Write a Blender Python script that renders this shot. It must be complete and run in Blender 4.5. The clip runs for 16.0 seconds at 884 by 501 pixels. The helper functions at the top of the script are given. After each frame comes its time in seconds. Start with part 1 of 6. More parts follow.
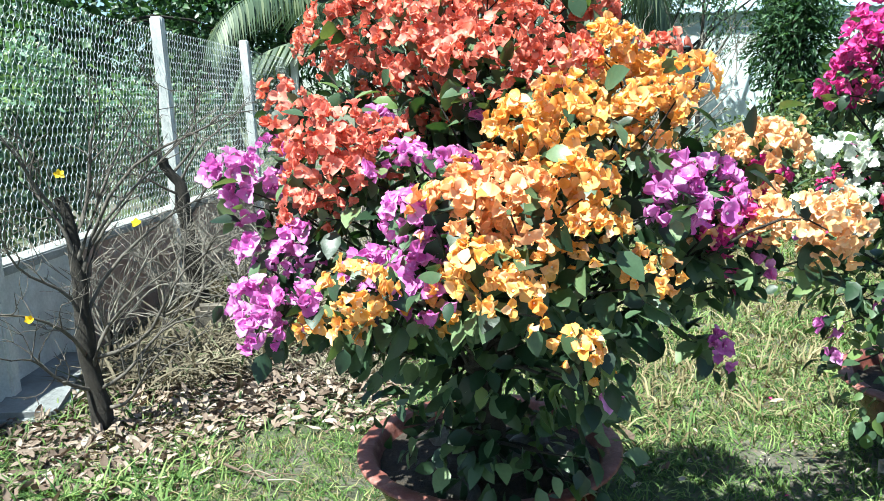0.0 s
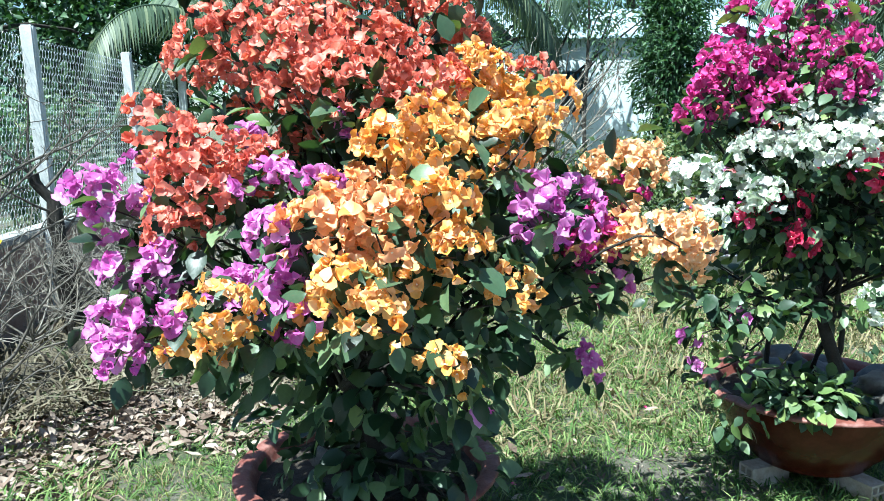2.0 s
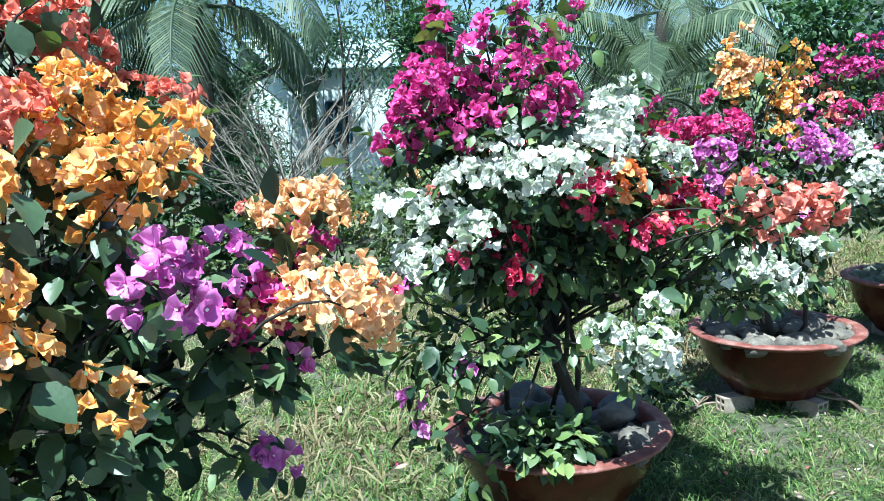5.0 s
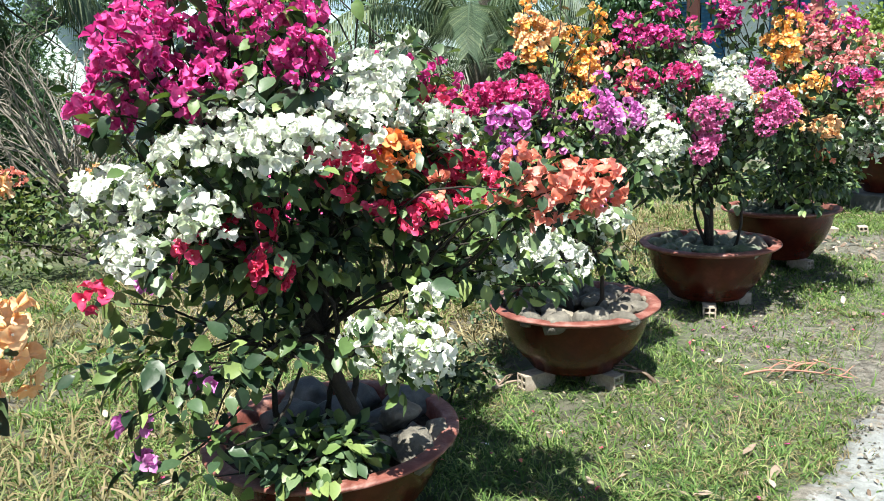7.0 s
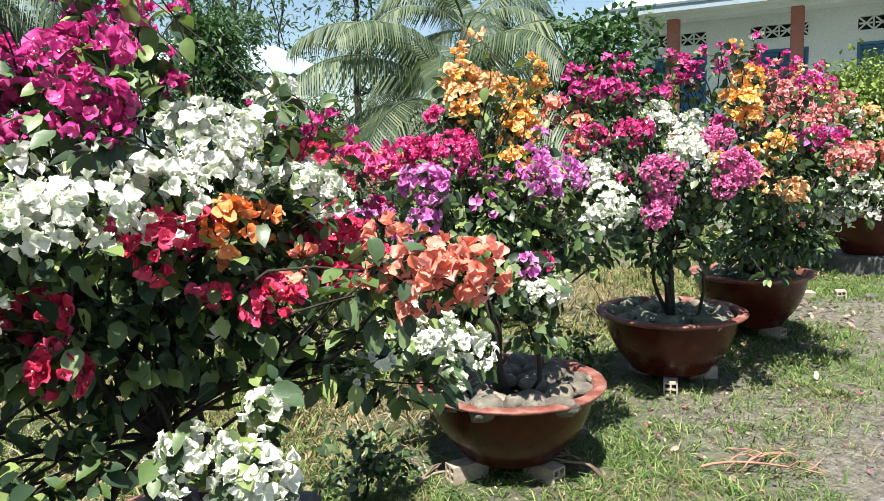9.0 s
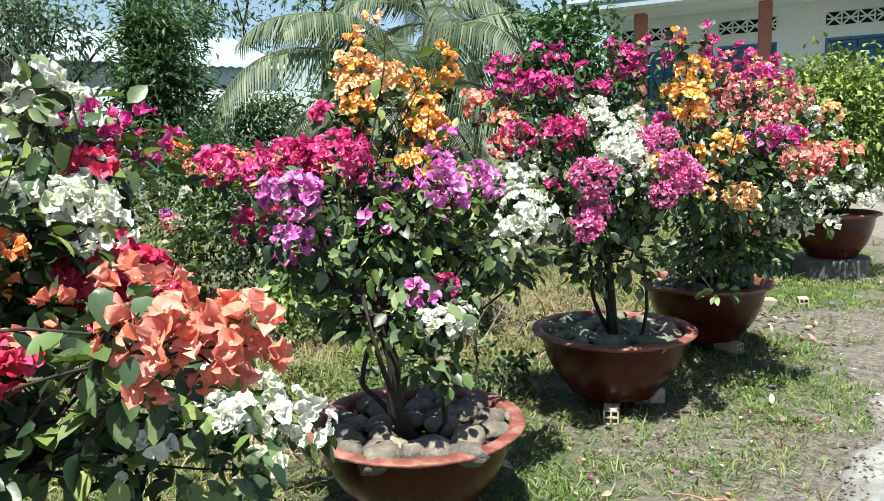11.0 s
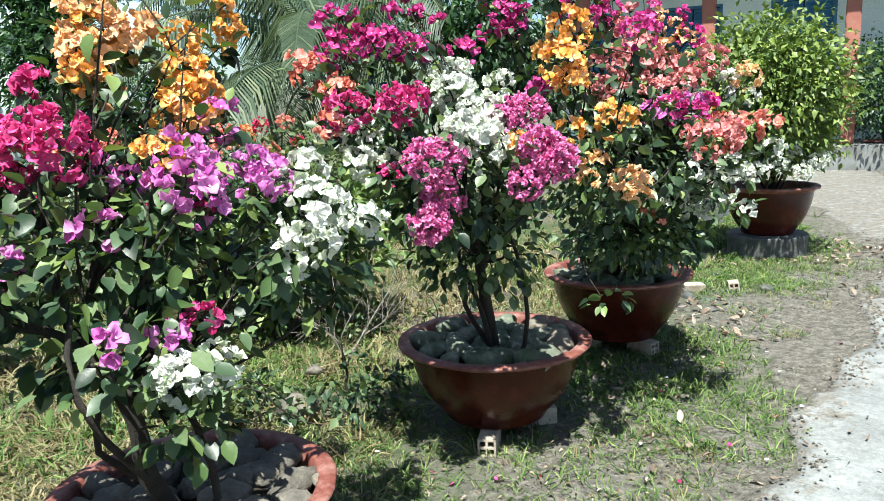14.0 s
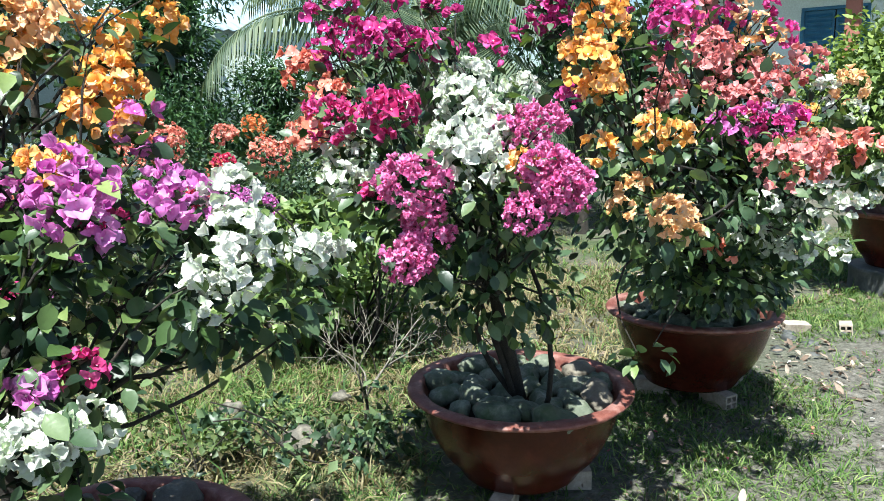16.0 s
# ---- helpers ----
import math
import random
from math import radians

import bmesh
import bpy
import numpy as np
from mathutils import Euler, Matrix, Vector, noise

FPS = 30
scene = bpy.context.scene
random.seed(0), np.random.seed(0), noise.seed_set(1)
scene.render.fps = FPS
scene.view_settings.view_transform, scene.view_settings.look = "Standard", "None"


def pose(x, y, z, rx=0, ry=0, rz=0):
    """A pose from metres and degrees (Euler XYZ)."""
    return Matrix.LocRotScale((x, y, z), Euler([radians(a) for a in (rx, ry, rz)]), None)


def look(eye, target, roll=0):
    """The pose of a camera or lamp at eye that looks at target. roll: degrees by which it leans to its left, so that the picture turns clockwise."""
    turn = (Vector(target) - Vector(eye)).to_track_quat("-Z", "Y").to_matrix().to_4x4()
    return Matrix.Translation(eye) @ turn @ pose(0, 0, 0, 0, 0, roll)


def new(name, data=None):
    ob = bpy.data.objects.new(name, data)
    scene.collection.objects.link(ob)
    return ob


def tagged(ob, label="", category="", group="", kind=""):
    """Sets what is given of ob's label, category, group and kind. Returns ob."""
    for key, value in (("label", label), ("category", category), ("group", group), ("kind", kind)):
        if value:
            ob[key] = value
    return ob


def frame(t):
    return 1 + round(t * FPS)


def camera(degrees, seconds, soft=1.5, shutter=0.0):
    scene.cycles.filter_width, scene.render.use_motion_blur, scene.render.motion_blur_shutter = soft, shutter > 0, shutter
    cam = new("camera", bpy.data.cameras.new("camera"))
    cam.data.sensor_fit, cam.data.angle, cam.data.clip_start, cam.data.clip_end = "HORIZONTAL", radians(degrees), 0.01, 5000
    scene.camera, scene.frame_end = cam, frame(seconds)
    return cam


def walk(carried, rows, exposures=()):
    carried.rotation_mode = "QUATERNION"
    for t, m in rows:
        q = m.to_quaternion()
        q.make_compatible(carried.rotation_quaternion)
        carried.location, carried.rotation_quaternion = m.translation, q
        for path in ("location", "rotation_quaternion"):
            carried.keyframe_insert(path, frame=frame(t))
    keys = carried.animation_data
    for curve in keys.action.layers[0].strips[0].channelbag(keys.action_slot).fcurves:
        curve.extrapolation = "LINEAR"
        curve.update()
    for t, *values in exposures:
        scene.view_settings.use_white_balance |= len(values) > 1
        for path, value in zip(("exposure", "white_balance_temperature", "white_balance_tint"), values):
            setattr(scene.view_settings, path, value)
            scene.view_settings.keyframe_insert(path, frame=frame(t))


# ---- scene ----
cam = camera(60.7, 16.0, 0.85)
METRES, EYE, TILT, LEAN, TURN = 3.8, 1.48, 0.0, 0.7, 0.0
ROWS = [
    (0.0, 0.0, 0.0, 0.0, -0.29, -10.84, 1.51),
    (0.5, 0.0028, 0.0006, -0.0006, -1.73, -11.41, 1.25),
    (1.0, 0.0068, 0.0011, -0.0001, -2.93, -10.95, 1.25),
    (1.5, 0.0128, -0.0022, 0.0004, -5.6, -10.07, 0.63),
    (2.0, 0.019, -0.0043, 0.0005, -7.8, -9.66, 0.61),
    (2.5, 0.025, -0.006, 0.0011, -9.45, -9.0, 0.97),
    (3.0, 0.0382, -0.006, 0.0002, -11.43, -9.59, 0.82),
    (3.5, 0.0528, 0.009, 0.0011, -14.99, -9.61, 1.44),
    (4.0, 0.0719, 0.0396, 0.0003, -19.15, -8.22, 1.97),
    (6.5, 0.2073, 0.1288, 0.0032, -32.65, -10.11, 2.56),
    (7.0, 0.2282, 0.1388, 0.002, -36.41, -11.2, 1.87),
    (7.5, 0.2639, 0.1405, 0.0015, -34.4, -9.63, 1.13),
    (8.0, 0.3012, 0.138, 0.0048, -32.51, -9.86, 0.52),
    (8.5, 0.3305, 0.1524, 0.0078, -34.18, -8.74, 0.96),
    (9.0, 0.3595, 0.1759, 0.0056, -36.99, -7.42, 1.13),
    (11.5, 0.5519, 0.2343, 0.0126, -38.83, -8.09, 0.97),
    (12.0, 0.6027, 0.2429, 0.0094, -36.73, -9.35, -0.38),
    (12.5, 0.6495, 0.2436, 0.011, -37.5, -10.72, 0.05),
    (13.0, 0.6834, 0.2564, 0.0121, -40.29, -10.39, -0.06),
    (13.5, 0.7139, 0.2749, 0.0146, -42.34, -9.27, 0.63),
    (14.0, 0.738, 0.2843, 0.0164, -41.68, -10.22, 1.68),
    (14.5, 0.7898, 0.2834, 0.0175, -35.89, -10.2, 0.68),
    (15.0, 0.8321, 0.2827, 0.0186, -33.84, -11.26, 0.51),
    (15.5, 0.8684, 0.3046, 0.0191, -33.39, -9.34, -0.39),
    (16.0, 0.9025, 0.3147, 0.0222, -32.22, -9.98, 0.38),
]
walk(cam, [(t, pose(0, 0, EYE, TILT, LEAN, TURN) @ pose(METRES * x, METRES * y, METRES * z, 90 + pitch, roll, yaw)) for t, x, y, z, yaw, pitch, roll in ROWS],
     [(0.0, 1.82, 5850, -4), (2.0, 1.71, 5400, -5), (4.2, 1.63, 5000, -5), (6.5, 1.60, 6150, 1), (9.2, 1.47, 6600, 6), (12.0, 1.42, 6450, 3), (16.0, 1.47, 5950, 0)])

# ---- light ----
SUN_FROM = Vector((-0.36, -0.32, 1.0)).normalized()
world = bpy.data.worlds.new("sky")
world.use_nodes = True
scene.world = world
sky = world.node_tree.nodes.new("ShaderNodeTexSky")
sky.sky_type, sky.sun_disc = "NISHITA", False
sky.sun_elevation = math.asin(SUN_FROM.z)
sky.sun_rotation = math.atan2(SUN_FROM.x, SUN_FROM.y)
world.node_tree.links.new(sky.outputs[0], world.node_tree.nodes["Background"].inputs[0])
world.node_tree.nodes["Background"].inputs[1].default_value = 0.060
sun = new("sun", bpy.data.lights.new("sun", "SUN"))
sun.data.energy, sun.data.angle, sun.data.color = 5.3, radians(0.6), (1.0, 0.95, 0.87)
sun.matrix_world = look(SUN_FROM * 30, (0, 0, 0))


# ---- materials ----
def material(name, rough=0.6):
    m = bpy.data.materials.new(name)
    m.use_nodes = True
    nt = m.node_tree
    b = nt.nodes["Principled BSDF"]
    b.inputs["Roughness"].default_value = rough
    return m, nt, b


def node(nt, kind, **values):
    n = nt.nodes.new(kind)
    for k, v in values.items():
        n.inputs[k.replace("_", " ")].default_value = v
    return n


def ramp(nt, source, stops):
    r = nt.nodes.new("ShaderNodeValToRGB")
    e = r.color_ramp.elements
    while len(e) < len(stops):
        e.new(0.5)
    for el, (at, col) in zip(e, stops):
        el.position, el.color = at, (*col, 1)
    nt.links.new(source, r.inputs[0])
    return r.outputs[0]


def coords(nt):
    return nt.nodes.new("ShaderNodeTexCoord").outputs["Object"]


def noisy(nt, scale, detail=5.0, rough=0.6, where=None):
    n = node(nt, "ShaderNodeTexNoise", Scale=scale, Detail=detail, Roughness=rough)
    nt.links.new(where or coords(nt), n.inputs["Vector"])
    return n.outputs["Fac"]


def mixed(nt, fac, a, b, mode="MIX"):
    n = nt.nodes.new("ShaderNodeMix")
    n.data_type, n.blend_type = "RGBA", mode
    for value, slot in ((fac, 0), (a, 6), (b, 7)):
        if isinstance(value, (int, float)):
            n.inputs[slot].default_value = value
        elif isinstance(value, tuple):
            n.inputs[slot].default_value = (*value, 1)
        else:
            nt.links.new(value, n.inputs[slot])
    return n.outputs[2]


def bumped(nt, b, height, strength, distance=0.01):
    n = node(nt, "ShaderNodeBump", Strength=strength, Distance=distance)
    nt.links.new(height, n.inputs["Height"])
    nt.links.new(n.outputs[0], b.inputs["Normal"])


def surface(name, stops, scale, rough=0.8, fine=60.0, bump=0.4, depth=0.006, blotch=None):
    """A solid surface: broad tones, fine grain, an optional stain colour, and relief."""
    m, nt, b = material(name, rough)
    where = nt.nodes.new("ShaderNodeNewGeometry").outputs["Position"]
    col = ramp(nt, noisy(nt, scale, 6, 0.65, where), stops)
    grain = noisy(nt, fine, 4, 0.7, where)
    col = mixed(nt, 0.35, col, ramp(nt, grain, [(0.3, (0.35, 0.35, 0.35)), (0.7, (1, 1, 1))]), "MULTIPLY")
    if blotch:
        mask = ramp(nt, noisy(nt, scale * 0.45, 5, 0.7, where), [(0.5, (0, 0, 0)), (0.62, (1, 1, 1))])
        col = mixed(nt, mask, col, blotch)
    nt.links.new(col, b.inputs["Base Color"])
    bumped(nt, b, grain, bump, depth)
    return m


def thin(name, stops, rough=0.5, through_it=0.35, tint=(1, 1, 1), veins=0.15, gloss=0.3, fade=None):
    """A leaf or petal: it varies from piece to piece and lets light through."""
    m, nt, b = material(name, rough)
    b.inputs["Specular IOR Level"].default_value = gloss
    geo, info = nt.nodes.new("ShaderNodeNewGeometry"), nt.nodes.new("ShaderNodeObjectInfo")
    add = nt.nodes.new("ShaderNodeMath")
    add.operation = "ADD"
    nt.links.new(geo.outputs["Random Per Island"], add.inputs[0])
    nt.links.new(info.outputs["Random"], add.inputs[1])
    part_of = nt.nodes.new("ShaderNodeMath")
    part_of.operation = "FRACT"
    nt.links.new(add.outputs[0], part_of.inputs[0])
    col = ramp(nt, part_of.outputs[0], stops)
    grain = noisy(nt, 90.0, 3, 0.6, geo.outputs["Position"])
    if fade:
        pale = ramp(nt, noisy(nt, 30.0, 4, 0.7, geo.outputs["Position"]), [(0.45, (0, 0, 0)), (0.68, (0.5, 0.5, 0.5))])
        col = mixed(nt, pale, col, fade)
    col = mixed(nt, veins, col, ramp(nt, grain, [(0.3, (0.3, 0.3, 0.3)), (0.7, (1, 1, 1))]), "MULTIPLY")
    nt.links.new(col, b.inputs["Base Color"])
    bumped(nt, b, grain, 0.3, 0.002)
    t = nt.nodes.new("ShaderNodeBsdfTranslucent")
    nt.links.new(mixed(nt, 1.0, col, tint, "MULTIPLY"), t.inputs["Color"])
    s = nt.nodes.new("ShaderNodeMixShader")
    s.inputs[0].default_value = through_it
    nt.links.new(b.outputs[0], s.inputs[1])
    nt.links.new(t.outputs[0], s.inputs[2])
    nt.links.new(s.outputs[0], nt.nodes["Material Output"].inputs["Surface"])
    return m


BRACT = 0.34
PETAL = {
    "coral": thin("coral_bract", [(0.0, (0.62, 0.11, 0.06)), (0.35, (0.72, 0.19, 0.13)), (0.7, (0.78, 0.27, 0.21)), (1.0, (0.78, 0.22, 0.10))], 0.6, BRACT, (1, 0.9, 0.9), fade=(0.84, 0.42, 0.35)),
    "orange": thin("orange_bract", [(0.0, (0.78, 0.33, 0.04)), (0.4, (0.84, 0.43, 0.09)), (0.75, (0.86, 0.51, 0.18)), (1.0, (0.86, 0.50, 0.30))], 0.6, BRACT, (1, 0.95, 0.85), fade=(0.90, 0.62, 0.34)),
    "apricot": thin("apricot_bract", [(0.0, (0.78, 0.32, 0.08)), (0.5, (0.84, 0.42, 0.17)), (1.0, (0.85, 0.44, 0.26))], 0.6, BRACT, fade=(0.88, 0.55, 0.34)),
    "peach": thin("peach_bract", [(0.0, (0.78, 0.40, 0.14)), (0.5, (0.83, 0.50, 0.24)), (1.0, (0.84, 0.54, 0.34))], 0.6, BRACT, fade=(0.88, 0.65, 0.44)),
    "violet": thin("violet_bract", [(0.0, (0.52, 0.078, 0.39)), (0.5, (0.67, 0.17, 0.54)), (1.0, (0.73, 0.31, 0.64))], 0.6, BRACT, fade=(0.76, 0.43, 0.74)),
    "magenta": thin("magenta_bract", [(0.0, (0.46, 0.015, 0.175)), (0.5, (0.58, 0.035, 0.255)), (1.0, (0.64, 0.09, 0.33))], 0.6, BRACT, fade=(0.72, 0.17, 0.41)),
    "crimson": thin("crimson_bract", [(0.0, (0.44, 0.010, 0.045)), (0.5, (0.61, 0.024, 0.095)), (1.0, (0.68, 0.07, 0.19))], 0.6, BRACT, fade=(0.74, 0.14, 0.25)),
    "rose": thin("rose_bract", [(0.0, (0.70, 0.09, 0.32)), (0.5, (0.80, 0.19, 0.48)), (1.0, (0.84, 0.36, 0.62))], 0.6, BRACT, fade=(0.85, 0.42, 0.68)),
    "cerise": thin("cerise_bract", [(0.0, (0.44, 0.010, 0.11)), (0.5, (0.60, 0.03, 0.20)), (1.0, (0.67, 0.10, 0.32))], 0.6, BRACT, fade=(0.74, 0.18, 0.40)),
    "dusty": thin("dusty_pink_bract", [(0.0, (0.54, 0.13, 0.13)), (0.5, (0.66, 0.22, 0.22)), (1.0, (0.70, 0.32, 0.34))], 0.6, BRACT, fade=(0.78, 0.46, 0.42)),
    "salmon": thin("salmon_bract", [(0.0, (0.68, 0.17, 0.10)), (0.5, (0.76, 0.26, 0.19)), (1.0, (0.76, 0.33, 0.29))], 0.6, BRACT, fade=(0.83, 0.44, 0.38)),
    "tangerine": thin("tangerine_bract", [(0.0, (0.74, 0.17, 0.03)), (0.5, (0.79, 0.26, 0.07)), (1.0, (0.80, 0.34, 0.16))], 0.6, BRACT, fade=(0.84, 0.42, 0.25)),
    "white": thin("white_bract", [(0.0, (0.52, 0.62, 0.38)), (0.2, (0.70, 0.73, 0.62)), (0.5, (0.76, 0.77, 0.73)), (1.0, (0.80, 0.80, 0.78))], 0.6, BRACT, fade=(0.58, 0.66, 0.46)),
    "yellow": thin("yellow_petal", [(0.0, (0.80, 0.55, 0.02)), (1.0, (0.85, 0.65, 0.04))], 0.5, 0.4),
}
EYE_WHITE = thin("flower_eye", [(0.0, (0.80, 0.78, 0.62)), (1.0, (0.84, 0.82, 0.74))], 0.6, 0.2)
LEAF = thin("bougainvillea_leaf", [(0.0, (0.010, 0.024, 0.012)), (0.35, (0.024, 0.050, 0.024)), (0.65, (0.062, 0.105, 0.053)), (1.0, (0.15, 0.205, 0.095))], 0.42, 0.2, (1.3, 1.5, 0.5), 0.25, 0.42)
YOUNG_LEAF = thin("young_leaf", [(0.0, (0.055, 0.10, 0.030)), (0.5, (0.115, 0.175, 0.055)), (1.0, (0.22, 0.28, 0.095))], 0.45, 0.22, (1.2, 1.3, 0.5), 0.2, 0.35)
SHRUB_LEAF = thin("shrub_leaf", [(0.0, (0.042, 0.070, 0.026)), (0.5, (0.088, 0.130, 0.045)), (0.85, (0.16, 0.195, 0.080)), (1.0, (0.20, 0.17, 0.10))], 0.45, 0.3, (1.2, 1.3, 0.5), 0.2, 0.35)
LIME_LEAF = thin("lime_leaf", [(0.0, (0.055, 0.095, 0.024)), (0.5, (0.13, 0.19, 0.048)), (1.0, (0.26, 0.32, 0.09))], 0.45, 0.25, (1.2, 1.3, 0.5), 0.2, 0.35)
DARK_LEAF = thin("dark_tree_leaf", [(0.0, (0.018, 0.045, 0.02)), (0.6, (0.035, 0.08, 0.03)), (1.0, (0.07, 0.13, 0.045))], 0.45, 0.25, (1.3, 1.5, 0.6), 0.2, 0.4)
VINE_LEAF = thin("vine_leaf", [(0.0, (0.045, 0.095, 0.065)), (0.5, (0.105, 0.19, 0.12)), (0.85, (0.19, 0.28, 0.16)), (1.0, (0.32, 0.38, 0.20))], 0.5, 0.3, (1.2, 1.3, 0.6), 0.2, 0.3)
FAR_LEAF = thin("far_leaf", [(0.0, (0.05, 0.09, 0.06)), (1.0, (0.11, 0.17, 0.10))], 0.7, 0.3, (1.2, 1.3, 0.7), 0.2, 0.1)
PALM_LEAF = thin("palm_leaflet", [(0.0, (0.040, 0.065, 0.040)), (0.6, (0.080, 0.115, 0.070)), (1.0, (0.17, 0.20, 0.12))], 0.5, 0.25, (1.1, 1.2, 0.8), 0.15, 0.3)
GRASS = thin("grass_blade", [(0.0, (0.026, 0.062, 0.017)), (0.35, (0.070, 0.130, 0.032)), (0.72, (0.130, 0.200, 0.058)), (1.0, (0.27, 0.315, 0.13))], 0.6, 0.3, (1.2, 1.2, 0.5), 0.1, 0.2)
STRAW = thin("dry_grass", [(0.0, (0.10, 0.078, 0.042)), (0.5, (0.20, 0.165, 0.090)), (0.8, (0.32, 0.275, 0.165)), (1.0, (0.11, 0.13, 0.05))], 0.75, 0.25, (1, 1, 0.7), 0.1, 0.1)
LITTER = thin("fallen_leaf", [(0.0, (0.10, 0.068, 0.050)), (0.4, (0.205, 0.148, 0.115)), (0.75, (0.31, 0.24, 0.19)), (1.0, (0.41, 0.345, 0.29))], 0.7, 0.1, (1, 0.8, 0.6), 0.35, 0.2)
BARK = surface("bark", [(0.3, (0.011, 0.009, 0.007)), (0.7, (0.038, 0.030, 0.023))], 22.0, 0.9, 120.0, 0.8, 0.01)
TWIG = surface("grey_twig", [(0.3, (0.12, 0.105, 0.085)), (0.7, (0.30, 0.27, 0.23))], 30.0, 0.9, 150.0, 0.4, 0.004)
DARK_TWIG = surface("dark_twig", [(0.3, (0.045, 0.038, 0.032)), (0.7, (0.15, 0.13, 0.11))], 30.0, 0.9, 150.0, 0.4, 0.004)
STALK = thin("dead_stalk", [(0.0, (0.07, 0.055, 0.04)), (0.5, (0.16, 0.135, 0.095)), (0.85, (0.24, 0.21, 0.15)), (1.0, (0.07, 0.10, 0.04))], 0.8, 0.15, (1, 1, 0.8), 0.2, 0.1)
POT = surface("pot_glaze", [(0.3, (0.028, 0.0046, 0.0026)), (0.52, (0.052, 0.0080, 0.0042)), (0.68, (0.085, 0.017, 0.010)), (0.8, (0.065, 0.030, 0.022))], 5.0, 0.27, 55.0, 0.12, 0.003)
POT.node_tree.nodes["Principled BSDF"].inputs["Specular IOR Level"].default_value = 0.30
RIM = surface("pot_rim", [(0.3, (0.105, 0.026, 0.018)), (0.5, (0.165, 0.050, 0.037)), (0.62, (0.22, 0.085, 0.066)), (0.74, (0.36, 0.22, 0.19))], 14.0, 0.55, 70.0, 0.45, 0.005, (0.25, 0.125, 0.105))
GREY_POT = surface("grey_pot", [(0.3, (0.30, 0.32, 0.30)), (0.7, (0.48, 0.49, 0.46))], 6.0, 0.8)
SOIL = surface("soil", [(0.3, (0.02, 0.016, 0.012)), (0.7, (0.07, 0.05, 0.035))], 30.0, 0.95, 90.0, 1.0, 0.02)
STONE = surface("river_stone", [(0.25, (0.045, 0.040, 0.034)), (0.5, (0.125, 0.112, 0.094)), (0.75, (0.29, 0.255, 0.205))], 12.0, 0.8, 45.0, 0.9, 0.012, (0.075, 0.066, 0.054))
MOSS_STONE = surface("mossy_stone", [(0.28, (0.030, 0.040, 0.026)), (0.5, (0.11, 0.125, 0.088)), (0.74, (0.33, 0.32, 0.26))], 13.0, 0.75, 60.0, 0.6, 0.006, (0.05, 0.075, 0.032))
PALE_STONE = surface("pale_stone", [(0.25, (0.085, 0.072, 0.056)), (0.5, (0.175, 0.150, 0.118)), (0.8, (0.31, 0.27, 0.215))], 11.0, 0.8, 60.0, 0.7, 0.008)
BRICK = surface("hollow_brick", [(0.3, (0.24, 0.18, 0.14)), (0.7, (0.46, 0.40, 0.33))], 20.0, 0.9, 120.0, 0.5, 0.003)
RED_BRICK = surface("old_brick", [(0.3, (0.24, 0.15, 0.12)), (0.6, (0.40, 0.28, 0.23)), (0.8, (0.55, 0.50, 0.47))], 9.0, 0.9, 80.0, 0.6, 0.006)
CONCRETE = surface("concrete", [(0.25, (0.10, 0.102, 0.10)), (0.5, (0.19, 0.195, 0.195)), (0.8, (0.31, 0.32, 0.32))], 2.6, 0.85, 45.0, 0.6, 0.005, (0.12, 0.115, 0.10))
COPING = surface("coping_concrete", [(0.3, (0.20, 0.205, 0.20)), (0.7, (0.42, 0.42, 0.41))], 7.0, 0.9, 60.0, 0.6, 0.005)
POST = surface("weathered_post", [(0.3, (0.46, 0.47, 0.46)), (0.7, (0.72, 0.72, 0.70))], 6.0, 0.9, 60.0, 0.5, 0.004)
WIRE, _, _b = material("galvanised_wire", 0.6)
_b.inputs["Base Color"].default_value, _b.inputs["Metallic"].default_value = (0.38, 0.42, 0.43, 1), 0.2
WALL = surface("limewash_wall", [(0.3, (0.66, 0.78, 0.80)), (0.7, (0.78, 0.86, 0.87))], 0.9, 0.85, 30.0, 0.15, 0.003)
COLUMN = surface("terracotta_column", [(0.3, (0.30, 0.105, 0.075)), (0.7, (0.38, 0.15, 0.11))], 3.0, 0.7, 40.0, 0.1, 0.003)
BLUE = surface("blue_paint", [(0.3, (0.03, 0.13, 0.26)), (0.7, (0.05, 0.20, 0.36))], 4.0, 0.5, 50.0, 0.1, 0.002)
METAL_ROOF = surface("metal_roof", [(0.3, (0.20, 0.28, 0.35)), (0.7, (0.36, 0.43, 0.48))], 1.5, 0.45, 30.0, 0.1, 0.003)
DARK, _, _b = material("dark_inside", 0.9)
_b.inputs["Base Color"].default_value = (0.015, 0.02, 0.025, 1)
GLASS, _, _b = material("window_glass", 0.06)
_b.inputs["Base Color"].default_value, _b.inputs["IOR"].default_value = (0.03, 0.05, 0.06, 1), 1.5

